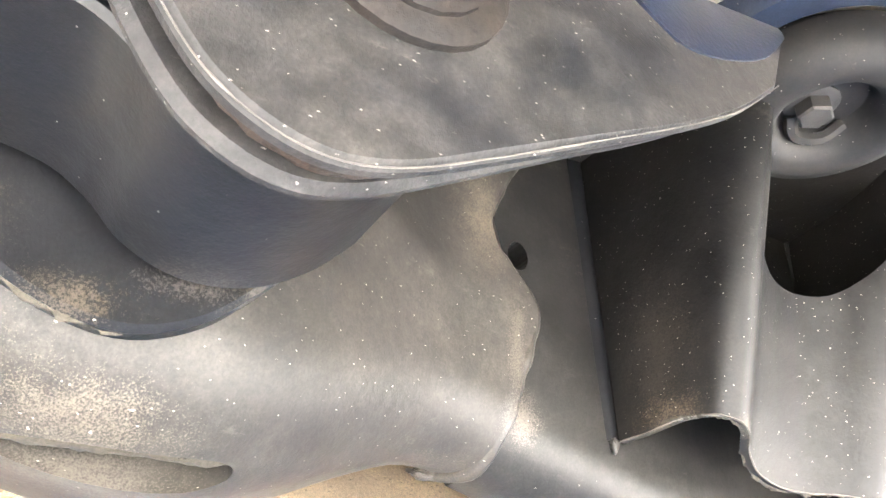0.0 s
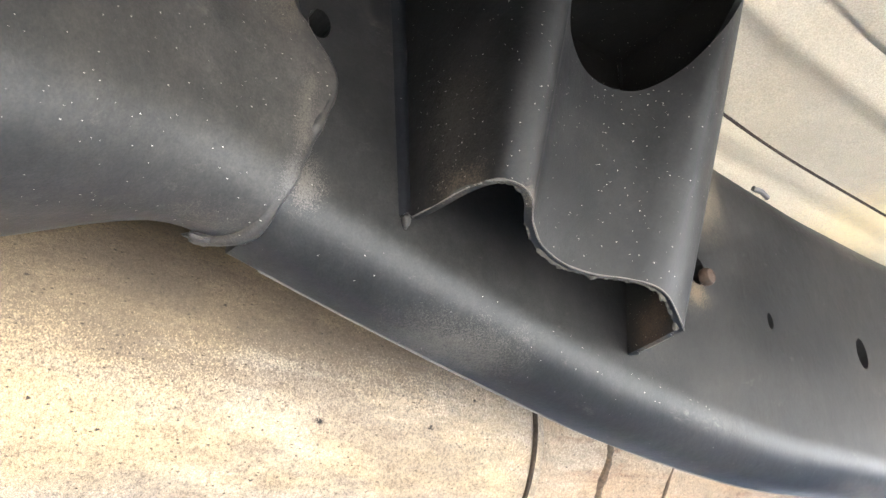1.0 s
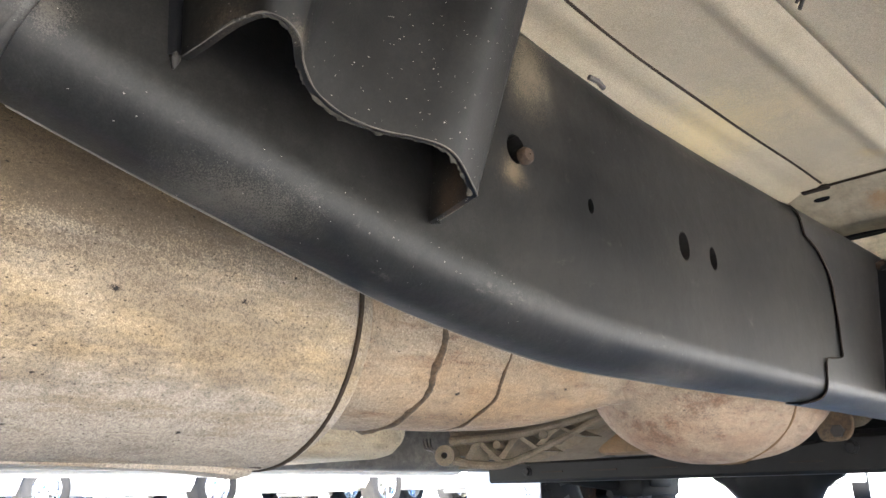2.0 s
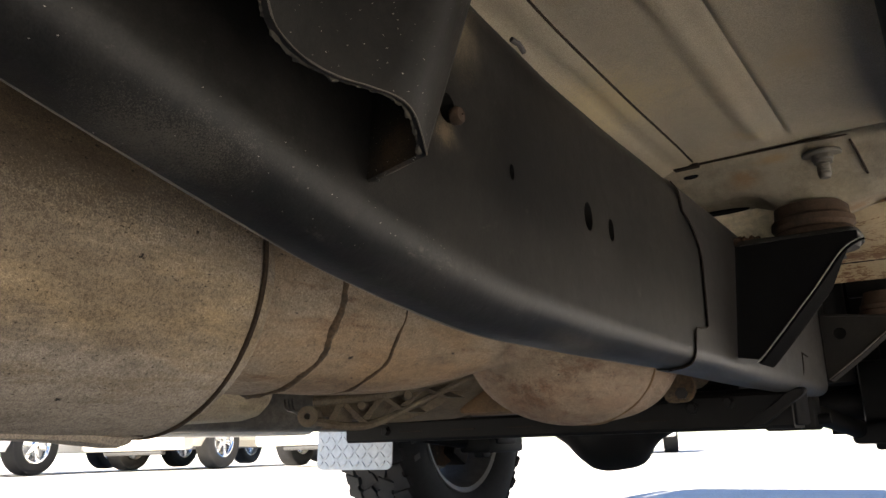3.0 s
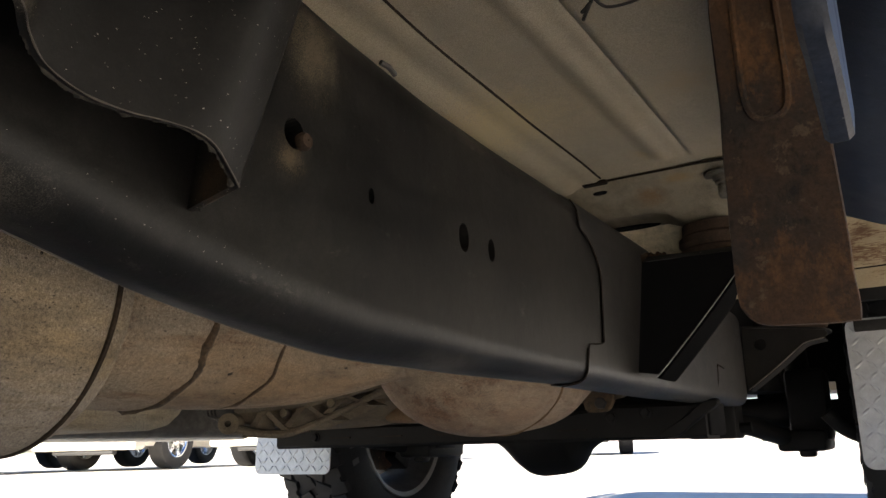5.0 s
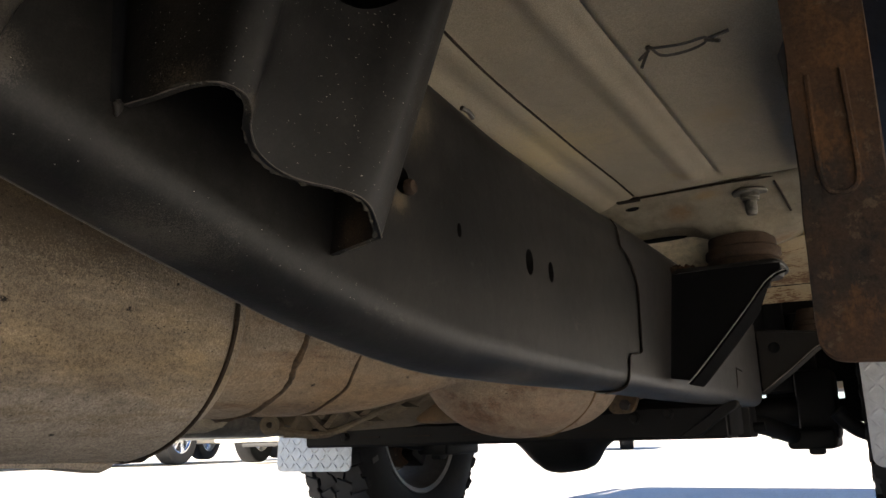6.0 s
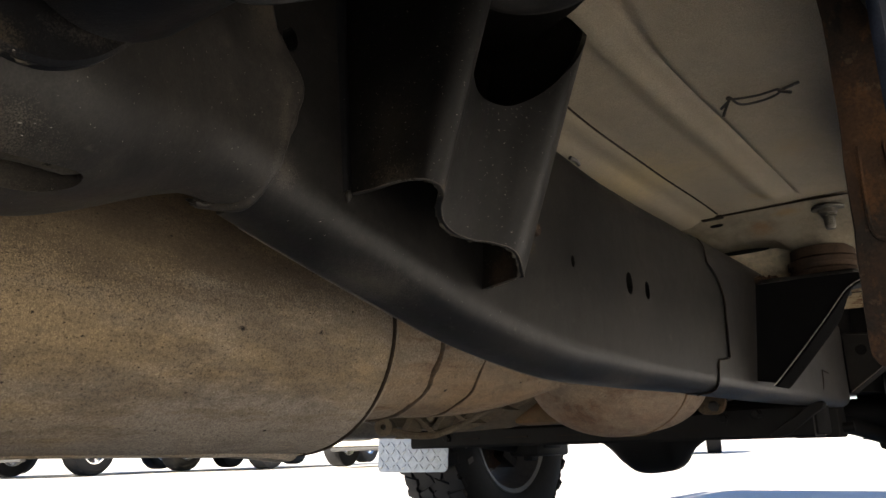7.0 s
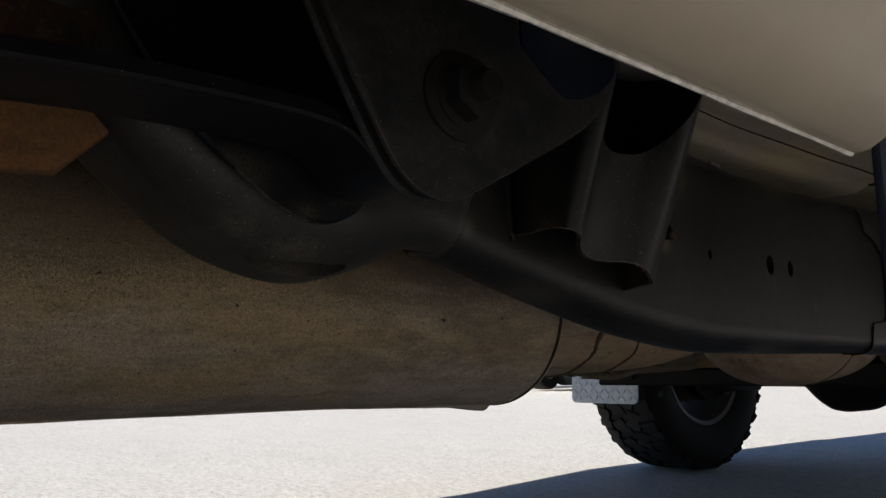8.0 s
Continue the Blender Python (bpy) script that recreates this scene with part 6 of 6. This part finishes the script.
        lathe(bm, [(0.03, -hw * 0.1), (rim_r * 0.66, -hw * 0.1), (rim_r * 0.66, hw * 0.1), (0.03, hw * 0.1)], turn, 40)
        part("brake_disc", bm, M_RUST, hub, "rusty brake disc")
        bm = bmesh.new()
        box(bm, -0.09, 0.09, 0.07, 0.17, -0.06, 0.05, 0.01, turn @ Matrix.Rotation(radians(30), 4, "Z"))
        box(bm, -0.05, 0.05, -0.05, 0.05, -0.11, 0.02, 0.015, turn)
        part("caliper", bm, M_FAR, hub)
    return hub


def build_flap(x0, x1, y, z0, z1):
    flap = new("mud_flap")
    flap.parent = truck
    flap["label"] = "bright aluminium diamond plate mud flap"
    bm = bmesh.new()
    slab(bm, [(x, z) for x, z in rounded(x0, x1, z0, z1, 0.022, 5)], lambda u, v, d: Vector((u, y + d + (v - z1) * 0.06, v)), 0.004, 0.001)
    part("sheet", bm, M_ALU, flap)
    # raised lozenges, leaning left and right by turns, all on one mesh
    bm = bmesh.new()
    bmesh.ops.create_icosphere(bm, subdivisions=1, radius=1.0, matrix=Matrix.Diagonal((0.0150, 0.0022, 0.0036, 1)))
    first = part("raised_diamond", bm, M_ALU, flap)
    nx, nz = int((x1 - x0) / 0.026), int((z1 - z0) / 0.026)
    for i in range(nx):
        for j in range(nz):
            x, z = x0 + 0.018 + i * 0.026, z0 + 0.018 + j * 0.026
            stud = first if i == j == 0 else new("raised_diamond", first.data)
            stud.parent = flap
            stud.matrix_basis = Matrix.Translation((x, y - 0.0012 + (z - z1) * 0.06, z)) @ pose(0, 0, 0, 0, 45 if (i + j) % 2 else -45, 0)
    bm = bmesh.new()
    box(bm, x0 + 0.02, x1 - 0.02, y - 0.006, y - 0.001, z1 - 0.03, z1 - 0.005, 0.001)
    part("clamp_strip", bm, M_STEEL, flap)


def build_spring_clamp():
    clamp = new("spring_clamp")
    clamp.parent = truck
    clamp["label"] = "orange rusted clamp plate behind the rail"
    bm = bmesh.new()
    slab(bm, [(-0.46, 0.555), (-0.352, 0.552), (-0.343, 0.530), (-0.372, 0.500), (-0.46, 0.492)], lambda u, v, d: Vector((0.02 + d, u, v)), 0.012, 0.002)
    part("plate", bm, M_ORANGE, clamp)
    bm = bmesh.new()
    box(bm, -0.06, 0.06, -0.47, -0.36, 0.545, 0.585, 0.004)
    part("block", bm, M_RUST, clamp)
    for y, z in ((-0.30, 0.530), (-0.285, 0.526), (-0.262, 0.528), (-0.325, 0.528)):
        bm = bmesh.new()
        tube(bm, [(0.085, y, z), (0.10, y + 0.012, z + 0.002)], 0.004, 7)
        part("clip_end", bm, M_ORANGE, clamp)


build_spring_clamp()
build_rail()
build_rear_rail()
build_spring_hanger()
build_cab_mount()
build_front_mount()
build_exhaust()
build_floor()
build_step_bracket()
build_body()
build_underside()
build_flap(-1.612, -1.297, 1.885, 0.265, 0.50)
build_flap(0.185, 0.42, 1.885, 0.27, 0.60)
# rear axle and wheels: unseen, added to block light from behind
bm = bmesh.new()
tube(bm, [(-1.3, -1.45, 0.42), (0.15, -1.45, 0.42)], 0.06, 16)
lathe(bm, [(0.05, -0.19), (0.12, -0.12), (0.17, -0.02), (0.17, 0.04), (0.12, 0.12), (0.05, 0.17)], Matrix.Translation((-0.57, -1.45, 0.42)) @ pose(0, 0, 0, 0, 90, 0), 24)
part("rear_axle", bm, M_FAR, truck, "black rear axle")
wheel(truck, "rear_wheel", -1.42, -1.45, 0.42, 0.27, -1)
wheel(truck, "rear_wheel", 0.28, -1.45, 0.42, 0.27, 1)
wheel(truck, "front_wheel", -1.42, 2.31, 0.42, 0.27, -1)
wheel(truck, "front_wheel", 0.31, 2.31, 0.42, 0.27, 1)


# ---- parked cars ----
def parked_car(x, y, heading, paint, label, dusty=False):
    """A parked vehicle; (x, y): its front left wheel; heading: degrees of its nose, from +x counterclockwise; dusty:
    paler tyres, dust and sun in one colour.
    """
    car = tagged(new("parked_car"), label, "car", group="cars parked in a row")
    a = radians(heading)
    car.matrix_world = Matrix.Translation((x, y, ground_z(x, y))) @ Matrix.Rotation(a, 4, "Z") @ Matrix.Translation((0, -0.80, 0))
    # local axes: +x ahead, +y its left; front axle at x = 0
    bm = bmesh.new()
    wide = [(-4.2, 0.55, 0.95), (-4.1, 0.40, 1.05), (-3.0, 0.32, 1.1), (-2.6, 0.30, 1.75), (-1.2, 0.30, 1.78), (-0.3, 0.32, 1.15), (0.6, 0.34, 1.05), (0.85, 0.40, 0.95)]
    rings = []
    for px, z0, z1 in wide:
        q = 0.93 if -4 < px < 0.7 else 0.82
        rings.append([(px, yy * q, zz) for yy, zz in ((-0.92, z0 + 0.1), (-0.84, z0), (0.84, z0), (0.92, z0 + 0.1), (0.95, 0.75), (0.90, 1.0), (0.72, z1), (-0.72, z1), (-0.90, 1.0), (-0.95, 0.75))])
    loft(bm, rings)
    body = part("body", bm, paint, car, split=30)
    arches = bmesh.new()
    for px in (0.0, -3.3):
        loft(arches, [[(px + 0.48 * math.cos(2 * math.pi * i / 20), yy, 0.41 + 0.48 * math.sin(2 * math.pi * i / 20)) for i in range(20)] for yy in (-1.2, 1.2)])
    cut(body, arches)
    bm = bmesh.new()
    box(bm, 0.72, 0.95, -0.90, 0.90, 0.29, 0.56, 0.04)
    part("front_bumper", bm, paint, car)
    bm = bmesh.new()
    box(bm, 0.80, 0.90, -0.5, 0.5, 0.23, 0.30, 0.02)
    part("air_dam", bm, M_PLASTIC, car)
    for s in (-1, 1):
        bm = bmesh.new()
        box(bm, 0.74, 0.90, s * 0.66 - 0.15, s * 0.66 + 0.15, 0.70, 0.88, 0.03)
        part("headlight", bm, M_GLASS, car)
    for px in (0.0, -3.3):
        for s in (-1, 1):
            h = wheel(car, "car_wheel", 0, 0, 0.41, 0.26, s, (M_CHROME, M_CHROME, M_PALETYRE if dusty else M_TYRE), lugs=False, k=32)
            h.matrix_basis = Matrix.Translation((px, s * 0.80, 0.41)) @ Matrix.Rotation(radians(90), 4, "Z")
    return car


HEAD = -75
parked_car(-9.22, 8.00, HEAD, M_CAR, "cream pickup parked in the row, chrome wheels in the sun", dusty=True)
parked_car(-10.75, 6.0, HEAD, M_CARW, "white car parked in the row, bright wheels")
parked_car(-12.5, 4.2, HEAD, M_CARG, "silver car parked near the grass verge, pale tyres", dusty=True)
parked_car(-14.2, 2.4, HEAD, M_CARW, "white van parked in the row, bright wheels")
parked_car(-15.9, 0.6, HEAD, M_CARG, "dark silver car parked in the row")
parked_car(-6.50, 8.85, HEAD, M_CAR, "cream truck with a pale bumper parked in the row")
parked_car(-4.50, 14.6, 288, M_CARG, "silver car parked ahead of the truck")

bm = bmesh.new()
loft(bm, [[(-50, -2, -0.045), (-26, -2, -0.045), (-24, 6, -0.045), (-35, 14, -0.045)], [(-50, -2, -0.004), (-26.1, -1.9, -0.004), (-24.1, 5.9, -0.004), (-35, 13.9, -0.004)]])
tagged(put("grass_verge", bm, M_GRASS), "strip of green grass beyond the parked cars", "grass", kind="stuff")
